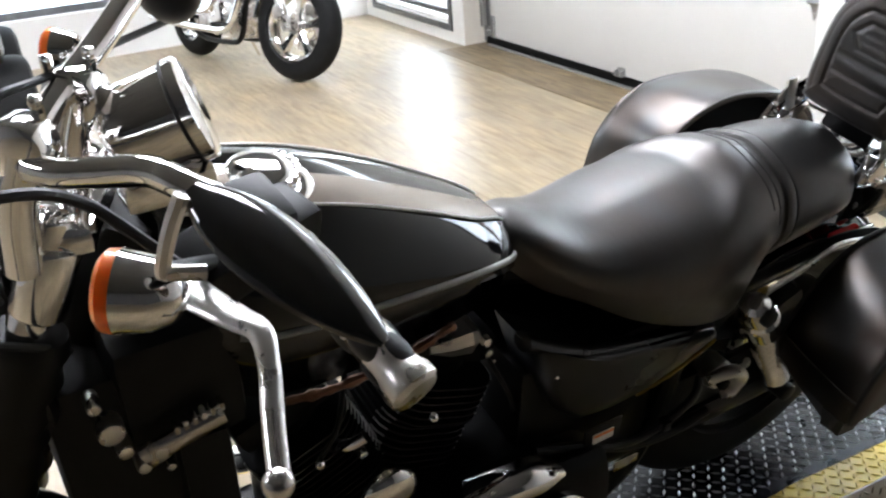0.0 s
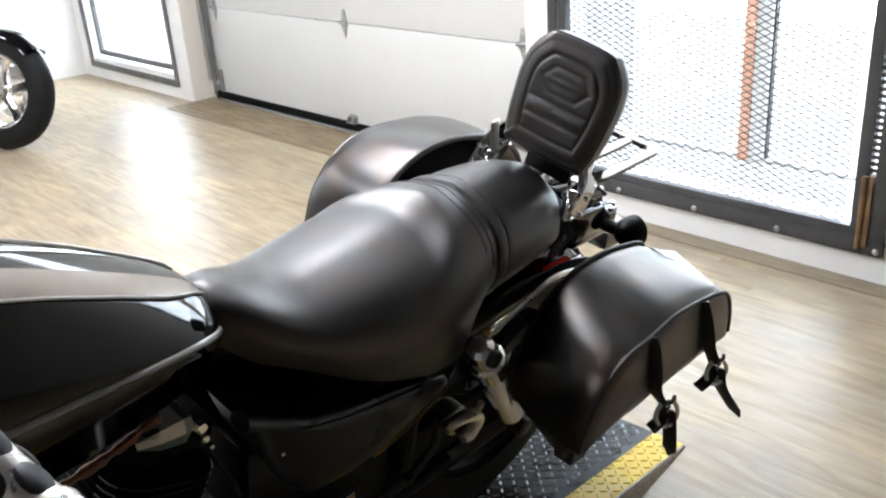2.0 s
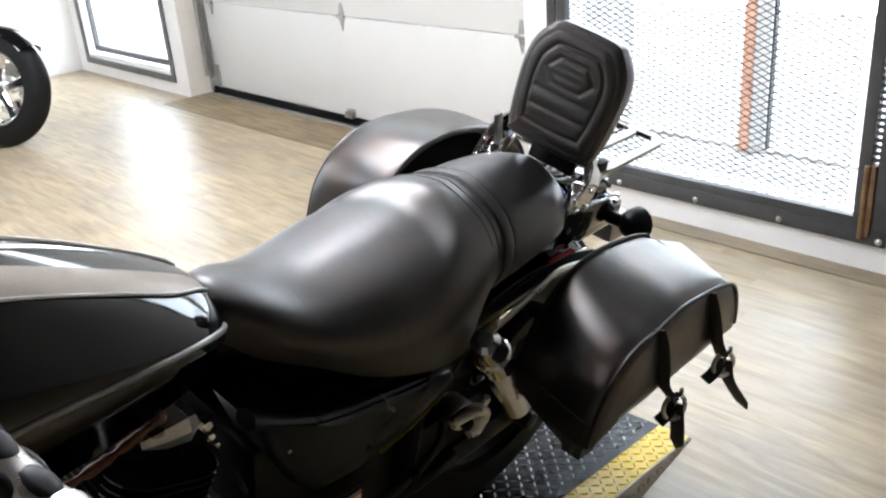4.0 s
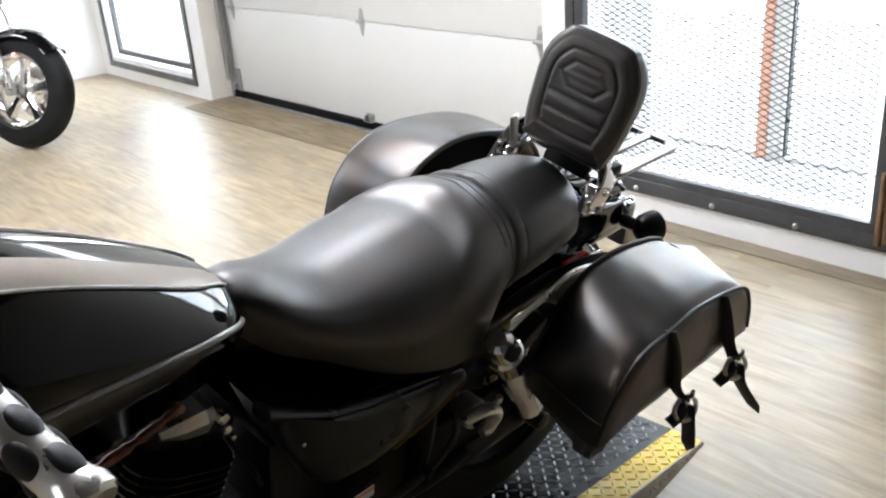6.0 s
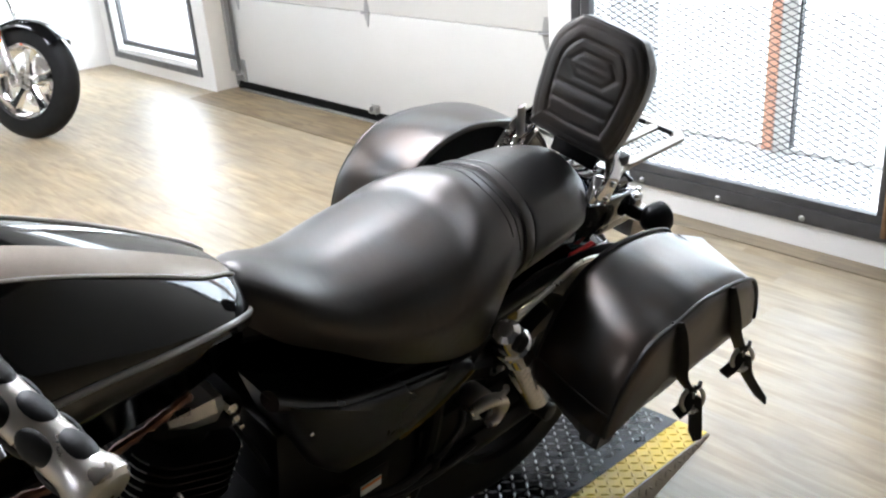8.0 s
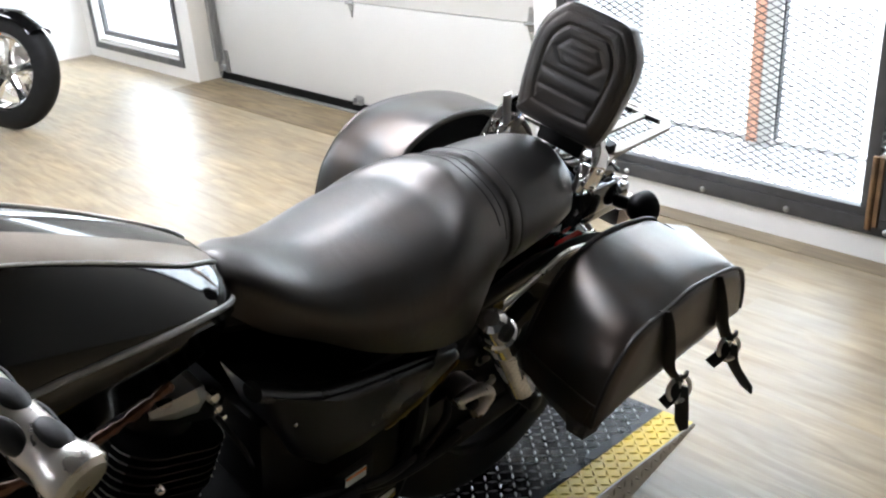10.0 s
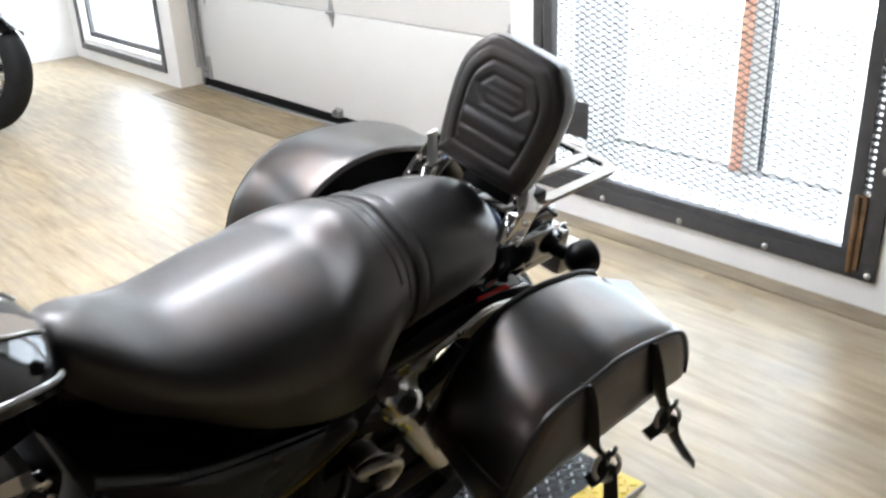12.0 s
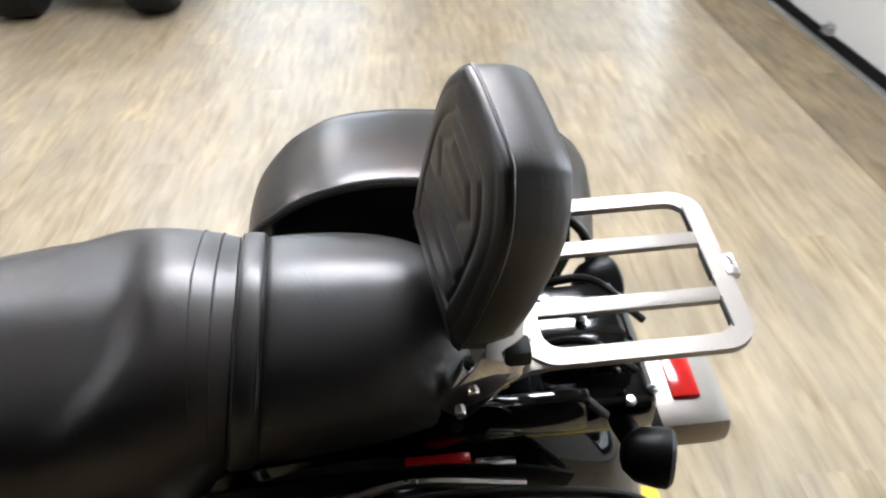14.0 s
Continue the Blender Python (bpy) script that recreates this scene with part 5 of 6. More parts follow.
sw = abox((-0.03, -0.022, -0.024), (0.035, 0.026, 0.024), 0.01, Matrix.Translation((0.285, -1.085, 1.130)) @ pose(0, 0, 0, 0, 12, 10))
part("switch_box", sw, SATIN_BLACK, bars, "black switch housing")
part("switch_box", abox((-0.035, -0.03, -0.028), (0.035, 0.03, 0.028), 0.012, Matrix.Translation((-0.19, -1.035, 1.215))), SATIN_BLACK, bars)
# mirror with its stem
mirror = bmesh.new()
rings = []
M0, M1 = Vector((0.480, -1.174, 1.294)), Vector((0.588, -1.110, 1.236))
md = (M1 - M0).normalized()
ms = md.cross(Vector((0, 0, 1))).normalized()
mu = ms.cross(md).normalized()
for i in range(15):
    t = i / 14
    k = math.sin(math.pi * min(max(t, 0.02), 0.985)) ** 0.5 * (1.0 - 0.28 * t)
    c = M0.lerp(M1, t)
    ring = []
    for j in range(20):
        a = 2 * math.pi * j / 20
        zz = math.sin(a)
        ring.append(c + ms * 0.031 * k * math.cos(a) + mu * (0.016 if zz > 0 else 0.005) * k * zz)
    rings.append(ring)
loft(mirror, rings)
mir = part("mirror", mirror, STRUT_GLOSS, bars, "black teardrop mirror housing", 60)
part("mirror_stem", tube(bmesh.new(), [(0.488, -1.182, 1.297), (0.488, -1.192, 1.276), (0.488, -1.200, 1.252), (0.489, -1.196, 1.249), (0.491, -1.177, 1.244)], 0.005, 8, 3), BRUSHED, mir, "bent mirror stem")
part("mirror_link", cyl(bmesh.new(), (0.488, -1.198, 1.250), (0.350, -1.140, 1.145), 0.006, 10, 0.002), SATIN_BLACK, mir)
part("mirror", ball(bmesh.new(), (-0.150, -1.025, 1.185), 0.055, 10, (1.2, 0.7, 0.8)), SATIN_BLACK, bars, "black mirror housing")
part("mirror_stem", tube(bmesh.new(), [(-0.16, -1.035, 1.22), (-0.155, -1.03, 1.21), (-0.15, -1.025, 1.20)], 0.006, 8), CHROME, bars)
# front turn signals
for p, ax in (((0.450, -1.207, 1.226), (-0.5, -0.86, 0.1)), ((-0.21, -1.143, 1.115), (-0.5, -0.86, 0.1))):
    sgn = part("turn_signal", lathe(bmesh.new(), [(-0.036, 0.008), (-0.031, 0.017), (-0.018, 0.024), (0.0, 0.0265), (0.004, 0.0275)], p, ax, 24), CHROME, bars, "chrome turn signal")
    part("signal_lens", lathe(bmesh.new(), [(0.004, 0.0270), (0.012, 0.0265), (0.016, 0.022), (0.018, 0.004)], p, ax, 24), AMBER, sgn, "amber turn signal lens")
# risers, clamps, speedometer
for x, y in ((0.112, -1.237), (0.028, -1.172)):
    rs = part("riser", tube(bmesh.new(), [(x - 0.01, y - 0.03, 1.02), (x - 0.005, y - 0.02, 1.09), (x, y, 1.15)], (lambda t: (0.022, 0.02)), 14), CHROME, bars, "chrome handlebar riser")
    part("riser_clamp", cyl(bmesh.new(), (x - 0.016, y + 0.012, 1.152), (x + 0.016, y - 0.012, 1.156), 0.030, 20, 0.006), CHROME, rs)
    for dy in (-0.02, 0.02):
        part("clamp_bolt", cyl(bmesh.new(), (x, y + dy, 1.175), (x, y + dy, 1.20), 0.006, 8, 0.002), CHROME, rs)
speedo = part("speedometer", lathe(bmesh.new(), [(-0.095, 0.010), (-0.092, 0.030), (-0.082, 0.050), (-0.06, 0.054), (-0.008, 0.054), (-0.006, 0.057), (0.006, 0.057), (0.008, 0.052)], (0.050, -1.069, 1.128), (0.20, 0.88, 0.30), 40), CHROME, bars, "chrome speedometer cup")
part("dial", lathe(bmesh.new(), [(0.004, 0.050), (0.006, 0.049), (0.0065, 0.0)], (0.050, -1.069, 1.128), (0.20, 0.88, 0.30), 32), SATIN_BLACK, speedo, "dark dial behind glass")
part("bezel_ring", torus(bmesh.new(), Vector((0.050, -1.069, 1.128)) + Vector((0.20, 0.88, 0.30)).normalized() * -0.008, (0.20, 0.88, 0.30), 0.0545, 0.003, 40, 8), RUBBER, speedo)
part("speedo_bracket", abox((0.0, -1.16, 1.04), (0.10, -1.06, 1.075), 0.012), CHROME, bars)
part("throttle_cable", tube(bmesh.new(), [(-0.182, -1.007, 1.131), (-0.053, -1.126, 1.161), (0.039, -1.199, 1.182), (0.087, -1.258, 1.188), (0.08, -1.33, 1.12), (0.05, -1.30, 0.95)], 0.0045, 8), RUBBER, bars)
# fuel cap, control box beside the clamp
gas_cap = part("fuel_cap", lathe(bmesh.new(), [(-0.012, 0.062), (0.0, 0.064), (0.004, 0.058), (0.006, 0.046), (0.016, 0.044), (0.024, 0.036), (0.028, 0.018), (0.029, 0.0)], (0.028, -0.985, 1.008), (0.05, 0.10, 1), 32), CHROME, tank, "chrome fuel filler cap")
for k in range(24):
    a = 2 * math.pi * k / 24
    part("cap_knurl", ball(bmesh.new(), (0.028 + 0.0455 * math.cos(a), -0.985 + 0.0455 * math.sin(a), 1.019), 0.0048, 5, (1, 1, 1.5)), CHROME, gas_cap)
part("control_box", abox((-0.03, -0.025, -0.03), (0.03, 0.03, 0.012), 0.01, Matrix.Translation((0.235, -1.045, 1.09)) @ pose(0, 0, 0, 0, 10, 20)), SATIN_BLACK, bars)
# the whole handlebar sits a little up and back on its risers
for ob in [bars, *bars.children_recursive]:
    if ob.name.startswith("turn_signal") or ob.parent.name.startswith("turn_signal"):
        continue
    clock = ob is speedo or ob.parent is speedo
    ob.data.transform(Matrix.Translation((0.0, 0.013, 0.004) if clock else (0.003, 0.010, 0.012)))
# triple clamps, fork, headlight
fork = part("triple_clamp", abox((-0.115, -1.235, 1.015), (0.115, -1.145, 1.05), 0.016), CHROME, moto, "chrome upper triple clamp")
for s in (1, -1):
    part("fork_tube", cyl(bmesh.new(), (s * 0.098, -1.185, 1.06), (s * 0.098, -1.40, 0.55), 0.0225, 18, 0.004), CHROME, fork, "chrome fork tube")
    part("fork_slider", cyl(bmesh.new(), (s * 0.098, -1.385, 0.60), (s * 0.098, -1.545, 0.28), 0.029, 18, 0.006), SATIN_BLACK, fork, "black fork slider")
    part("fork_cover", cyl(bmesh.new(), (s * 0.098, -1.19, 1.03), (s * 0.098, -1.225, 0.95), 0.030, 18, 0.006), CHROME, fork)
# added black sleeves that fill the dark around the fork
for s in (1, -1):
    part("fork_gaiter", lathe(bmesh.new(), [(0.02 * k, 0.043 if k % 2 else 0.037) for k in range(22)], (s * 0.098, -1.235, 0.93), (0, -0.39, -0.92), 24), SATIN_BLACK, fork, "added black ribbed sleeve filling the dark at the fork")
part("lower_clamp", abox((-0.12, -1.33, 0.81), (0.12, -1.23, 0.85), 0.015), SATIN_BLACK, fork)
head = part("headlight", lathe(bmesh.new(), [(-0.10, 0.01), (-0.095, 0.05), (-0.06, 0.082), (0.0, 0.092), (0.03, 0.095), (0.04, 0.088)], (0.0, -1.38, 0.93), (-0.12, -1, -0.05), 36), CHROME, fork, "chrome headlight shell")
part("headlight_glass", lathe(bmesh.new(), [(0.038, 0.086), (0.048, 0.06), (0.052, 0.0)], (0.0, -1.38, 0.93), (-0.12, -1, -0.05), 32), material("clear_lens", (0.8, 0.8, 0.8), 0.1, metal=0.6), head)
front_wheel = wheel(moto, (0, -1.53, 0.318), 0.318, 0.13, 0.205, 5, True)
bm = bmesh.new()
rings = []
for i in range(21):
    a = radians(-35 + 195 * i / 20)
    d = Vector((0, math.cos(a), math.sin(a)))
    row = [Vector((0.085 * t, -1.53, 0.318)) + d * (0.35 - 0.05 * abs(t) ** 3) for t in [-1 + 2 * j / 10 for j in range(11)]]
    rings.append(row + [p - d * 0.003 for p in row[::-1]])
loft(bm, rings)
front_fender = part("front_fender", bm, PAINT_BLACK, moto, "gloss black front fender", 60)
# steering turned to the left
steer = Matrix.Translation((0, -1.185, 1.05)) @ Matrix.Rotation(radians(-22), 4, Vector((0, 0.39, 0.92))) @ Matrix.Translation((0, 1.185, -1.05))
for ob in [fork, *fork.children_recursive, front_wheel, *front_wheel.children_recursive, front_fender]:
    ob.data.transform(steer)
# right forward control, and black boxes added to fill the dark before the engine
bm = tube(bmesh.new(), [(0.140, -1.196, 0.752), (0.145, -1.165, 0.768), (0.145, -1.10, 0.782)], (lambda t: (0.010, 0.018 - 0.004 * t)), 10)
fp = part("serrated_bracket", bm, BRUSHED, moto, "polished serrated bracket before the engine")
for k in range(6):
    y0 = -1.160 + k * 0.011
    part("tooth", abox((0.137, y0, 0.782 + 0.0026 * k), (0.153, y0 + 0.006, 0.794 + 0.0026 * k), 0.002), BRUSHED, fp)
for yy, zz, rr in ((-1.225, 0.80, 0.016), (-1.215, 0.765, 0.010), (-1.235, 0.845, 0.008), (-1.20, 0.73, 0.009), (-1.17, 0.715, 0.006)):
    part("mount_stud", cyl(bmesh.new(), (0.10, yy, zz), (0.136, yy, zz), rr, 12, 0.003), BRUSHED, moto)
part("regulator", abox((-0.11, -1.29, 0.52), (0.11, -1.13, 0.86), 0.025), SATIN_BLACK, moto, "added black box filling the dark before the engine")
part("oil_cooler", abox((-0.13, -1.16, 0.30), (0.13, -1.09, 0.74), 0.02), SATIN_BLACK, moto, "added black block filling the dark before the engine")
part("steering_neck", tube(bmesh.new(), [(0, -1.14, 1.0), (0, -1.19, 0.86), (0, -1.22, 0.78)], 0.05, 18), SATIN_BLACK, moto, "black steering neck")
part("neck_cover", abox((-0.125, -1.21, 0.72), (0.125, -1.06, 0.90), 0.03), SATIN_BLACK, moto, "added black block filling the dark at the frame neck")
part("skid_plate", abox((-0.14, -1.16, 0.12), (0.14, -0.95, 0.32), 0.04), SATIN_BLACK, moto)
part("exhaust_pipe", tube(bmesh.new(), [(-0.05, -1.06, 0.60), (-0.13, -1.13, 0.52), (-0.17, -1.08, 0.36), (-0.19, -0.80, 0.28), (-0.20, -0.3, 0.27), (-0.20, 0.25, 0.27)], 0.027, 16), CHROME, moto, "chrome exhaust pipe")
part("kickstand", tube(bmesh.new(), [(0.13, -0.95, 0.16), (0.22, -0.99, 0.10), (0.30, -1.05, -0.030)], 0.011, 10), SATIN_BLACK, moto)

# ---- lift platform ----
lift = root("motorcycle_lift", pose(4.478, -1.15, 0, 0, 0, 4.3) @ Matrix.Translation((-4.478, 1.15, 0)), "low black diamond-plate motorcycle lift with yellow edges and ramp", "motorcycle lift")
LX0, LX1, LYE, LYR, LZ = 3.93, 4.485, -1.155, -1.62, 0.055
LIFT_BLACK = material("black_diamond_plate", (0.008, 0.008, 0.009), 0.30, metal=0.0, spec=0.15, var=0.3, scale=18, rough_var=0.1)
LIFT_YELLOW = material("yellow_safety_paint", (0.60, 0.42, 0.035), 0.42, var=0.2, scale=20, rough_var=0.08)
LIFT_SIDE = material("bare_tread_plate", (0.32, 0.28, 0.22), 0.42, metal=0.6, var=0.25, scale=15)
WORN = material("worn_tread_tip", (0.42, 0.42, 0.43), 0.35, metal=0.85)


def lift_deck(x0, x1, mat, name, top=0.0):
    sec = [(LYE, 0.001, 0.006), (LYR, 0.0, LZ), (-3.75, 0.0, LZ)]
    bm = loft(bmesh.new(), [[(x0, y, zb), (x1, y, zb), (x1, y, zt + top), (x0, y, zt + top)] for y, zb, zt in sec])
    return part(name, bm, mat, lift, angle=20)


deck = lift_deck(LX0 + 0.085, LX1 - 0.085, LIFT_BLACK, "deck")
edges = [lift_deck(LX1 - 0.084, LX1 - 0.004, LIFT_YELLOW, "edge_strip"), lift_deck(LX0 + 0.004, LX0 + 0.084, LIFT_YELLOW, "edge_strip")]
for x0, k in ((LX1 - 0.003, 1), (LX0 + 0.003, -1)):
    rings = [[(x0, y, 0.0), (x0 + k * (0.004 + 0.55 * z), y, 0.0), (x0 + k * 0.003, y, z - 0.001), (x0, y, z - 0.001)] for y, z in ((LYE, 0.006), (LYR, LZ), (-3.75, LZ))]
    side = part("side_plate", loft(bmesh.new(), rings), LIFT_SIDE, lift, "bare tread-plate side of the lift", 20)


def treads(x0, x1, y0, y1, mat, parent, label):
    """Raised diamond bars, alternating in direction, on the ramp and deck."""
    vs, fs = [], []
    p = 0.0215
    nx, ny = int((x1 - x0) / p), int((y1 - y0) / p)
    for i in range(nx + 1):
        for j in range(ny + 1):
            cx, cy = x0 + i * p, y0 + j * p
            if cx > x1 or cy > y1:
                continue
            a = radians(45 if (i + j) % 2 else -45)
            cz = LZ if cy < LYR else LZ + (0.006 - LZ) * (cy - LYR) / (LYE - LYR)
            u, v = (math.cos(a), math.sin(a)), (-math.sin(a), math.cos(a))
            base = len(vs)
            for s, t, h in ((-1, 0, 0), (0, -1, 0), (1, 0, 0), (0, 1, 0), (-0.45, 0, 1), (0.45, 0, 1)):
                x, y = cx + u[0] * s * 0.0112 + v[0] * t * 0.0034, cy + u[1] * s * 0.0112 + v[1] * t * 0.0034
                zz = LZ if y < LYR else LZ + (0.006 - LZ) * (y - LYR) / (LYE - LYR)
                vs.append((x, y, zz + 0.0030 * h))
            for f in ((0, 1, 4), (1, 5, 4), (1, 2, 5), (2, 3, 5), (3, 4, 5), (3, 0, 4)):
                fs.append(tuple(base + k for k in f))
    me = bpy.data.meshes.new("tread_pattern")
    me.from_pydata(vs, [], fs)
    me.materials.append(mat)
    ob = new("tread_pattern", me)
    ob.parent = parent
    return tagged(ob, label, kind="stuff")


treads(LX0 + 0.095, LX1 - 0.095, -2.6, LYE - 0.01, WORN, deck, "raised tread bars worn bright")
treads(LX1 - 0.078, LX1 - 0.010, -2.6, LYE - 0.01, LIFT_YELLOW, edges[0], "raised yellow tread bars")


def side_treads():
    """Tread bars on the sloping side of the ramp."""
    vs, fs = [], []
    for i in range(70):
        y = LYE - 0.02 - i * 0.0215
        z1 = LZ if y < LYR else LZ + (0.006 - LZ) * (y - LYR) / (LYE - LYR)
        rows = max(1, int(z1 / 0.019))
        for j in range(rows):
            h = (j + 0.5) / rows * z1
            x = LX1 + 0.001 + 0.55 * (z1 - h) * 0.98
            a = radians(45 if (i + j) % 2 else -45)
            base = len(vs)
            for s, t, up in ((-1, 0, 0), (0, -1, 0), (1, 0, 0), (0, 1, 0), (-0.45, 0, 1), (0.45, 0, 1)):
                dy = math.cos(a) * s * 0.0095 - math.sin(a) * t * 0.003
                dz = (math.sin(a) * s * 0.0095 + math.cos(a) * t * 0.003) * 0.85
                vs.append((x - 0.55 * dz + 0.0022 * up, y + dy, h + dz + 0.001 * up))
            for f in ((0, 1, 4), (1, 5, 4), (1, 2, 5), (2, 3, 5), (3, 4, 5), (3, 0, 4)):
                fs.append(tuple(base + k for k in f))
    me = bpy.data.meshes.new("tread_pattern")
    me.from_pydata(vs, [], fs)
    me.materials.append(LIFT_SIDE)
    ob = new("tread_pattern", me)
    ob.parent = edges[0]
    return tagged(ob, "raised tread bars on the ramp side", kind="stuff")


side_treads()

# ---- second motorcycle, parked facing the room ----
moto2 = root("motorcycle", pose(-1.419, -1.59, 0.0, 0, 7, 104), "black cruiser motorcycle with chrome five-spoke wheels parked on the floor", "motorcycle")
front2 = wheel(moto2, (0, -1.53, 0.322), 0.322, 0.135, 0.215, 5, True, None, (1,))
wheel(moto2, (0, -0.20, 0.322), 0.322, 0.15, 0.215, 5, False)
for s in (1, -1):
    fk = part("fork_tube", cyl(bmesh.new(), (s * 0.105, -1.17, 1.04), (s * 0.105, -1.40, 0.60), 0.0205, 16, 0.003), CHROME, moto2, "chrome fork tube")
    part("fork_slider", cyl(bmesh.new(), (s * 0.105, -1.36, 0.68), (s * 0.105, -1.53, 0.30), 0.0285, 16, 0.008), BRUSHED, fk, "polished fork slider")
    part("fork_reflector", abox((s * 0.134 - 0.006, -1.455, 0.50), (s * 0.134 + 0.006, -1.415, 0.60), 0.005, None), AMBER, fk, "amber fork reflector")
    part("frame_rail", tube(bmesh.new(), [(s * 0.05, -1.15, 0.80), (s * 0.10, -1.10, 0.45), (s * 0.11, -1.03, 0.22), (s * 0.11, -0.85, 0.17), (s * 0.11, -0.45, 0.18), (s * 0.12, -0.33, 0.34), (s * 0.12, -0.30, 0.56)], 0.018, 10), SATIN_BLACK, moto2)
    part("swingarm", tube(bmesh.new(), [(s * 0.11, -0.46, 0.30), (s * 0.125, -0.15, 0.315)], 0.02, 10, 0), SATIN_BLACK, moto2)
bm = bmesh.new()
rings = []
for i in range(21):
    a = radians(5 + 130 * i / 20)
    d = Vector((0, math.cos(a), math.sin(a)))
    row = [Vector((0.085 * t, -1.53, 0.322)) + d * (0.352 - 0.05 * abs(t) ** 3) for t in [-1 + 2 * j / 10 for j in range(11)]]
    rings.append(row + [p - d * 0.003 for p in row[::-1]])
fender2 = part("front_fender", loft(bm, rings), PAINT_BLACK, moto2, "gloss black front fender", 60)
bm = bmesh.new()
rings = []
for i in range(25):
    a = radians(15 + 145 * i / 24)
    d = Vector((0, math.cos(a), math.sin(a)))
    row = [Vector((0.095 * t, -0.20, 0.322)) + d * (0.365 - 0.06 * abs(t) ** 3) for t in [-1 + 2 * j / 10 for j in range(11)]]
    rings.append(row + [p - d * 0.003 for p in row[::-1]])
part("rear_fender", loft(bm, rings), PAINT_BLACK, moto2, "gloss black rear fender", 60)
eng2 = part("crankcase", abox((-0.14, -1.03, 0.20), (0.14, -0.48, 0.44), 0.05), BRUSHED, moto2)
for base, lean in (((0, -0.90, 0.40), -22.5), ((0, -0.83, 0.40), 22.5)):
    m = Matrix.Translation(base) @ pose(0, 0, 0, -lean)
    bm = cyl(bmesh.new(), (0, 0, 0), (0, 0, 0.26), 0.062, 20)
    bmesh.ops.transform(bm, matrix=m, verts=bm.verts)
    cy2 = part("cylinder", bm, SATIN_BLACK, eng2)
    for k in range(12):
        z = 0.035 + k * 0.0165
        bm = loft(bmesh.new(), [[(x, y, z + dz) for x, y in rounded(0.19, 0.17, 0.05)] for dz in (0, 0.005)])
        bmesh.ops.transform(bm, matrix=m, verts=bm.verts)
        part("fin", bm, BRUSHED, cy2)
    bm = abox((-0.085, -0.085, 0.245), (0.085, 0.085, 0.315), 0.022)
    bmesh.ops.transform(bm, matrix=m, verts=bm.verts)
    part("rocker_box", bm, CHROME, eng2)
part("gear_cover", lathe(bmesh.new(), [(0, 0.12), (0.02, 0.12), (0.035, 0.10), (0.04, 0.0)], (-0.14, -0.78, 0.33), (-1, 0, 0), 32), CHROME, eng2, "chrome gear case cover")
part("air_cleaner", lathe(bmesh.new(), [(0, 0.09), (0.03, 0.095), (0.05, 0.08), (0.055, 0.0)], (-0.12, -0.86, 0.66), (-1, 0, 0), 32), CHROME, moto2, "chrome air cleaner")
for y0, zz in ((-1.05, 0.60), (-0.74, 0.60)):
    part("exhaust_pipe", tube(bmesh.new(), [(-0.05, y0 - 0.01, 0.62), (-0.13, y0 - 0.07, 0.58), (-0.17, y0 - 0.05, 0.42), (-0.19, y0 + 0.06, 0.28 if y0 < -1 else 0.36), (-0.20, y0 + 0.35, 0.25 if y0 < -1 else 0.34), (-0.21, 0.10, 0.25 if y0 < -1 else 0.34)], 0.024, 14), CHROME, moto2, "chrome exhaust pipe")
part("fuel_tank", loft(bmesh.new(), [[(x, r[0], z) for x, z in ring_half(tank_half(r))] for r in TROWS]), PAINT_BLACK, moto2, "gloss black fuel tank", 50)
part("seat", seat_loft(RIDER + PILLION[1:], 0.40), LEATHER, moto2, "black leather seat", 60)
part("handlebar", tube(bmesh.new(), [(0.40, -0.98, 1.10), (0.28, -1.04, 1.14), (0.12, -1.10, 1.15), (-0.12, -1.10, 1.15), (-0.28, -1.04, 1.14), (-0.40, -0.98, 1.10)], 0.0127, 12), CHROME, moto2, "chrome handlebar")
part("triple_clamp", abox((-0.13, -1.26, 0.86), (0.13, -1.16, 0.91), 0.015), CHROME, moto2)
part("headlight", lathe(bmesh.new(), [(-0.10, 0.02), (-0.06, 0.07), (0.0, 0.085), (0.04, 0.082), (0.05, 0.06), (0.055, 0.0)], (0, -1.36, 0.95), (0, -1, 0), 28), CHROME, moto2, "chrome headlight")
peg = part("foot_peg", cyl(bmesh.new(), (-0.16, -0.98, 0.30), (-0.30, -1.00, 0.31), 0.016, 12, 0.004), RUBBER, moto2, "black rubber foot peg")
part("peg_arm", tube(bmesh.new(), [(-0.12, -0.86, 0.26), (-0.17, -0.95, 0.29), (-0.20, -1.00, 0.30)], 0.012, 8), CHROME, peg)
part("brake_caliper", abox((-0.12, -1.50, 0.36), (-0.07, -1.41, 0.44), 0.015), BRUSHED, moto2)
part("kickstand", tube(bmesh.new(), [(0.13, -0.70, 0.18), (0.20, -0.66, 0.09), (0.28, -0.62, -0.030)], 0.011, 8), CHROME, moto2)

# its steering is turned aside
turn2 = Matrix.Translation((0, -1.42, 0.45)) @ Matrix.Rotation(radians(17), 4, Vector((0, 0.39, 0.92))) @ Matrix.Translation((0, 1.42, -0.45))
for ob in [c for c in moto2.children if c in (front2, fender2) or c.name.split(".")[0] in ("fork_tube", "triple_clamp", "headlight", "handlebar", "brake_caliper")]:
    for piece in [ob, *ob.children_recursive]:
        piece.data.transform(turn2)

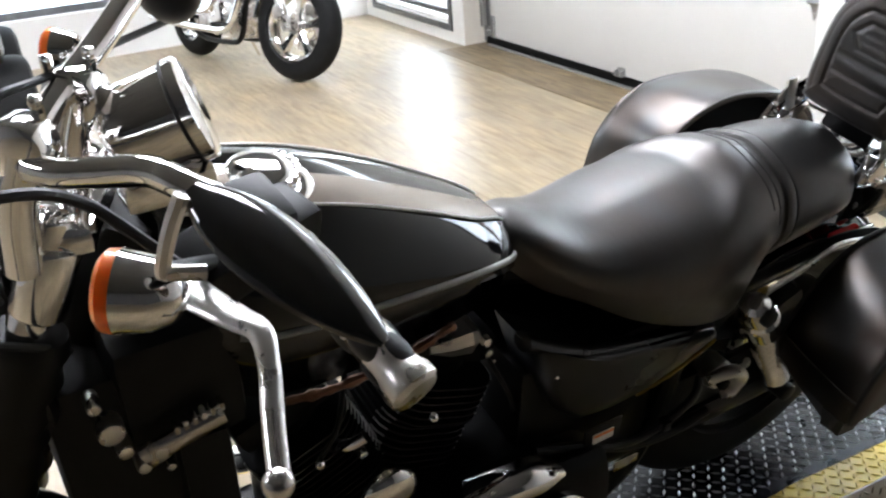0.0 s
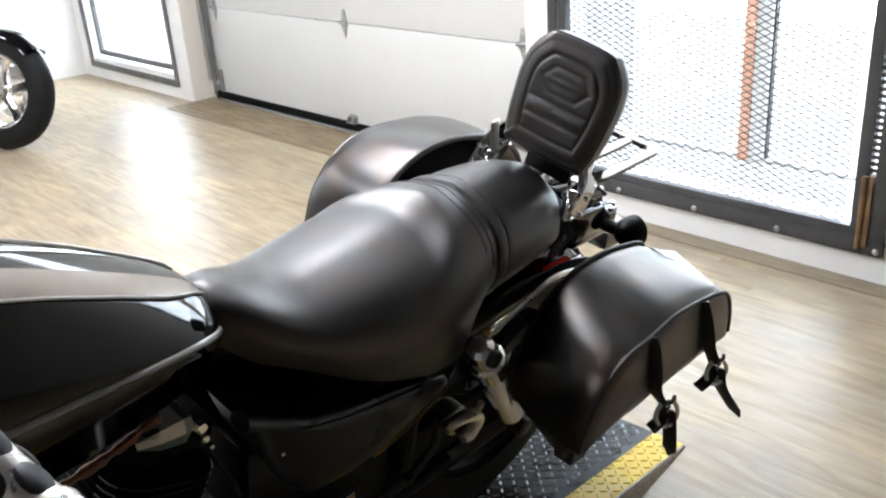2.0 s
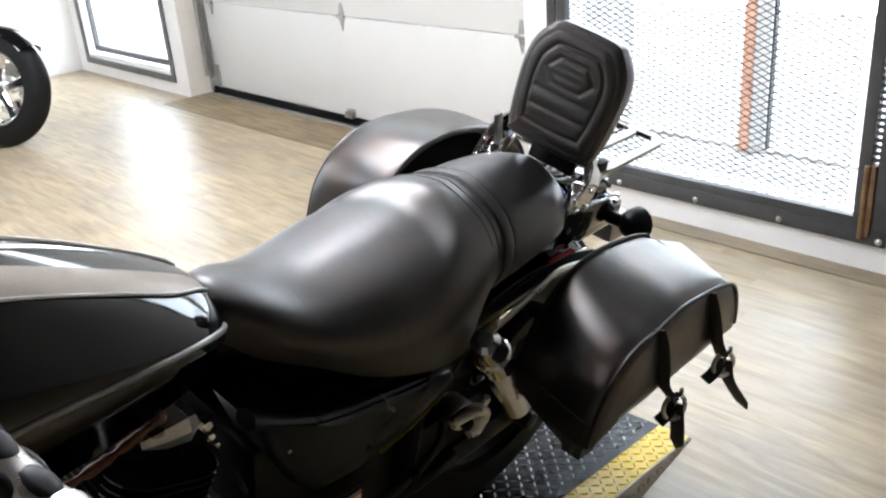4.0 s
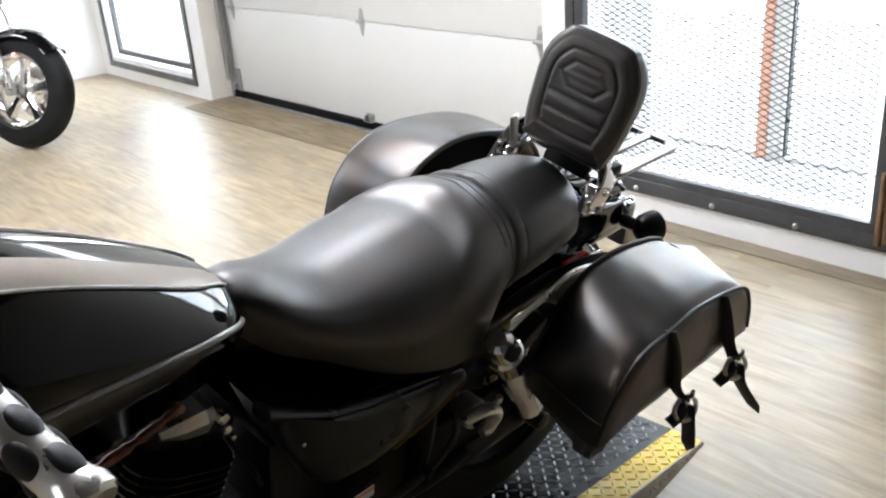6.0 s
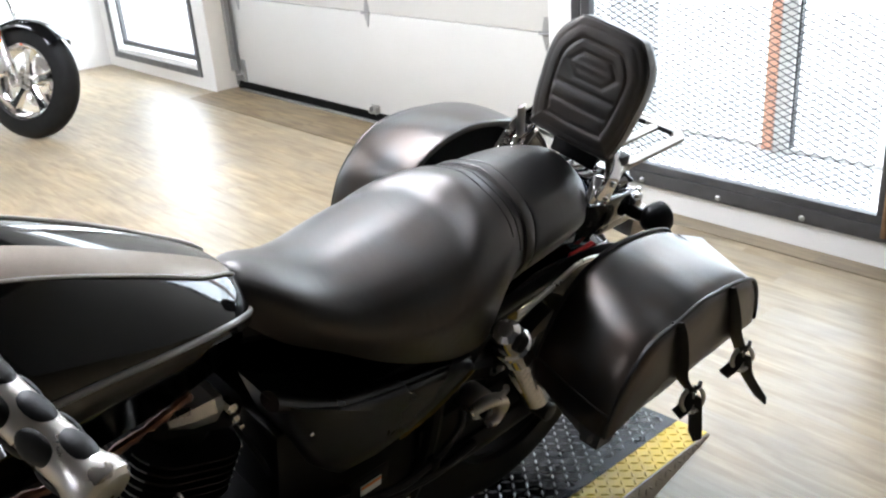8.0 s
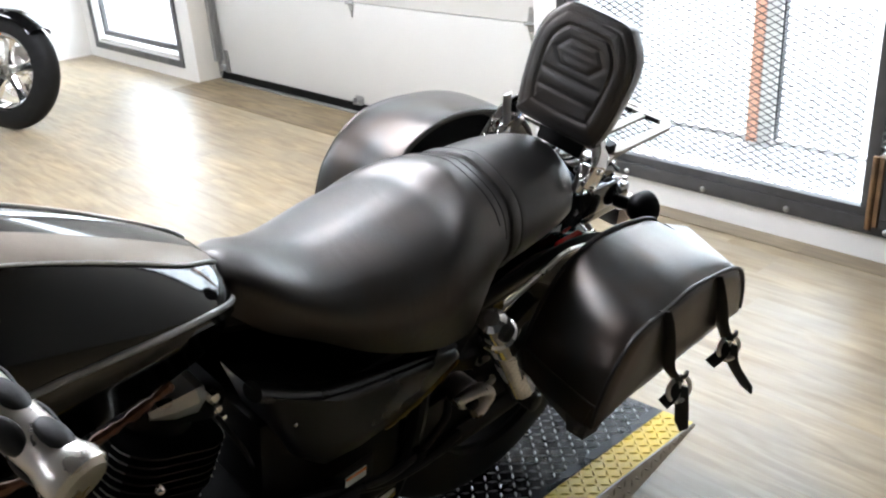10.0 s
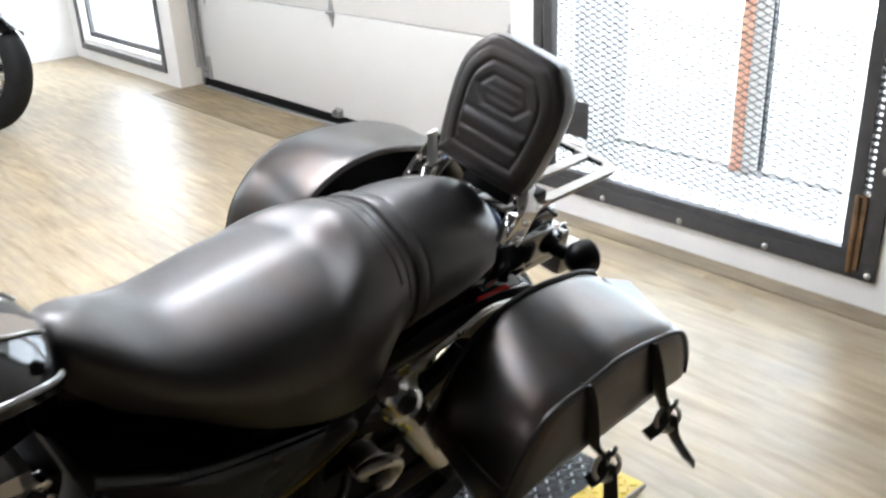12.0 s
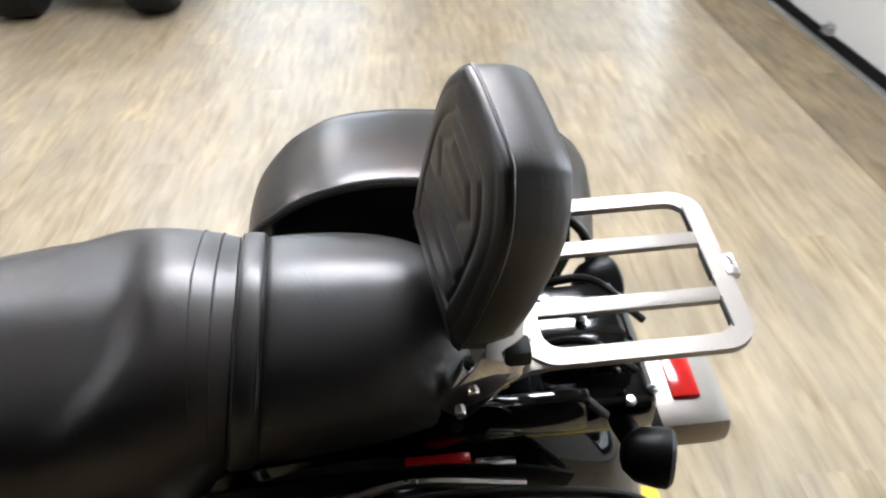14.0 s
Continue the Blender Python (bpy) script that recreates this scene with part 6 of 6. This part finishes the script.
# ---- vehicle with fat tyres behind ----
atv = root("quad_bike", pose(0.62, -3.19, 0), "black quad bike with fat tyres standing on the floor", "quad bike")
for sy in (-1, 1):
    cy = sy * 0.33
    w = part("wheel", cyl(bmesh.new(), (0, cy - 0.07, 0.26), (0, cy + 0.07, 0.26), 0.12, 24, 0.01), SATIN_BLACK, atv)
    bm = bmesh.new()
    prof = [(-0.115, 0.13), (-0.125, 0.20), (-0.11, 0.24), (-0.07, 0.258), (0.0, 0.262), (0.07, 0.258), (0.11, 0.24), (0.125, 0.20), (0.115, 0.13)]
    lathe(bm, prof, (0, cy, 0.261), (0, 1, 0), 40, True)
    part("tyre", bm, TYRE, w, "fat black tyre")
part("axle", cyl(bmesh.new(), (0, -0.28, 0.22), (0, 0.28, 0.22), 0.045, 14, 0.01), SATIN_BLACK, atv)
part("chassis", abox((-1.1, -0.20, 0.20), (0.10, 0.20, 0.42), 0.05), SATIN_BLACK, atv)
part("bodywork", abox((-1.2, -0.36, 0.50), (0.22, 0.36, 0.72), 0.08), PAINT_BLACK, atv)
for cy in (-0.33, 0.33):
    part("tyre", lathe(bmesh.new(), prof, (-1.0, cy, 0.261), (0, 1, 0), 32, True), TYRE, atv, "fat black tyre")

# ---- floor planks ----
PW, PL = 0.152, 1.22


def plank_mesh(name, x0, x1, y0, y1, mat, z=0.0):
    vs = [(x0, y0, z - 0.0012), (x1, y0, z - 0.0012), (x1, y1, z - 0.0012), (x0, y1, z - 0.0012),
          (x0, y0, z), (x1, y0, z), (x1, y1, z), (x0, y1, z)]
    fs = [(4, 5, 6, 7), (0, 1, 5, 4), (1, 2, 6, 5), (2, 3, 7, 6), (3, 0, 4, 7)]
    me = bpy.data.meshes.new(name)
    me.from_pydata(vs, [], fs)
    me.materials.append(mat)
    return me


rng = random.Random(7)
PLANK_ME = plank_mesh("plank", 0.0001, PL - 0.0001, 0.0001, PW - 0.0001, PLANK)
far_v, far_f = [], []
y = -0.001
while y > ROOM_S:
    y -= PW
    x = ROOM_W - rng.uniform(0.05, PL)
    while x < ROOM_E:
        near = -1.75 < x < 5.6 and y > -4.6
        inside = x >= ROOM_W and x + PL <= ROOM_E
        if near and inside:
            ob = new("plank", PLANK_ME)
            ob.location = (x, y, 0)
            ob.parent = floor
        else:
            a, b = max(x, ROOM_W) + 0.0001, min(x + PL, ROOM_E) - 0.0001
            if b > a + 0.01:
                base = len(far_v)
                far_v += [(a, y + 0.0001, 0), (b, y + 0.0001, 0), (b, y + PW - 0.0001, 0), (a, y + PW - 0.0001, 0)]
                far_f.append((base, base + 1, base + 2, base + 3))
        x += PL
me = bpy.data.meshes.new("plank_field")
me.from_pydata(far_v, [], far_f)
me.materials.append(PLANK_FAR)
ob = new("plank_field", me)
ob.parent = floor
tagged(ob, kind="stuff")
# older brown boards in the doorway
SX0, SX1, SY0, SY1 = 0.005, 2.965, -0.205, 0.16
threshold = thing("doorway_boards", abox((SX0, SY0, -0.0015), (SX1, SY1, 0.0012)), GROUT, "worn brown boards across the doorway", "floor", kind="structure")
for k in range(2):
    y0 = SY0 + k * (SY1 - SY0) / 2
    x = SX0 - 0.6 * k
    while x < SX1:
        a, b = max(x, SX0), min(x + PL, SX1)
        if b - a > 0.02:
            ob = new("board", plank_mesh("board", a + 0.0001, b - 0.0001, y0 + 0.0001, y0 + (SY1 - SY0) / 2 - 0.0001, PLANK_DARK, 0.0045))
            ob.parent = threshold
        x += PL

# soiled narrow boards along the wall below the gate
edge_strip = thing("edge_boards", abox((2.975, -0.092, -0.0015), (9.0, -0.002, 0.0012)), GROUT, "soiled narrow boards along the wall", "floor", kind="structure")
x = 2.977
while x < 9.0:
    ob = new("board", plank_mesh("board", x + 0.0001, min(x + PL, 9.0) - 0.0001, -0.0915, -0.0025, PLANK_EDGE, 0.0035))
    ob.parent = edge_strip
    x += PL
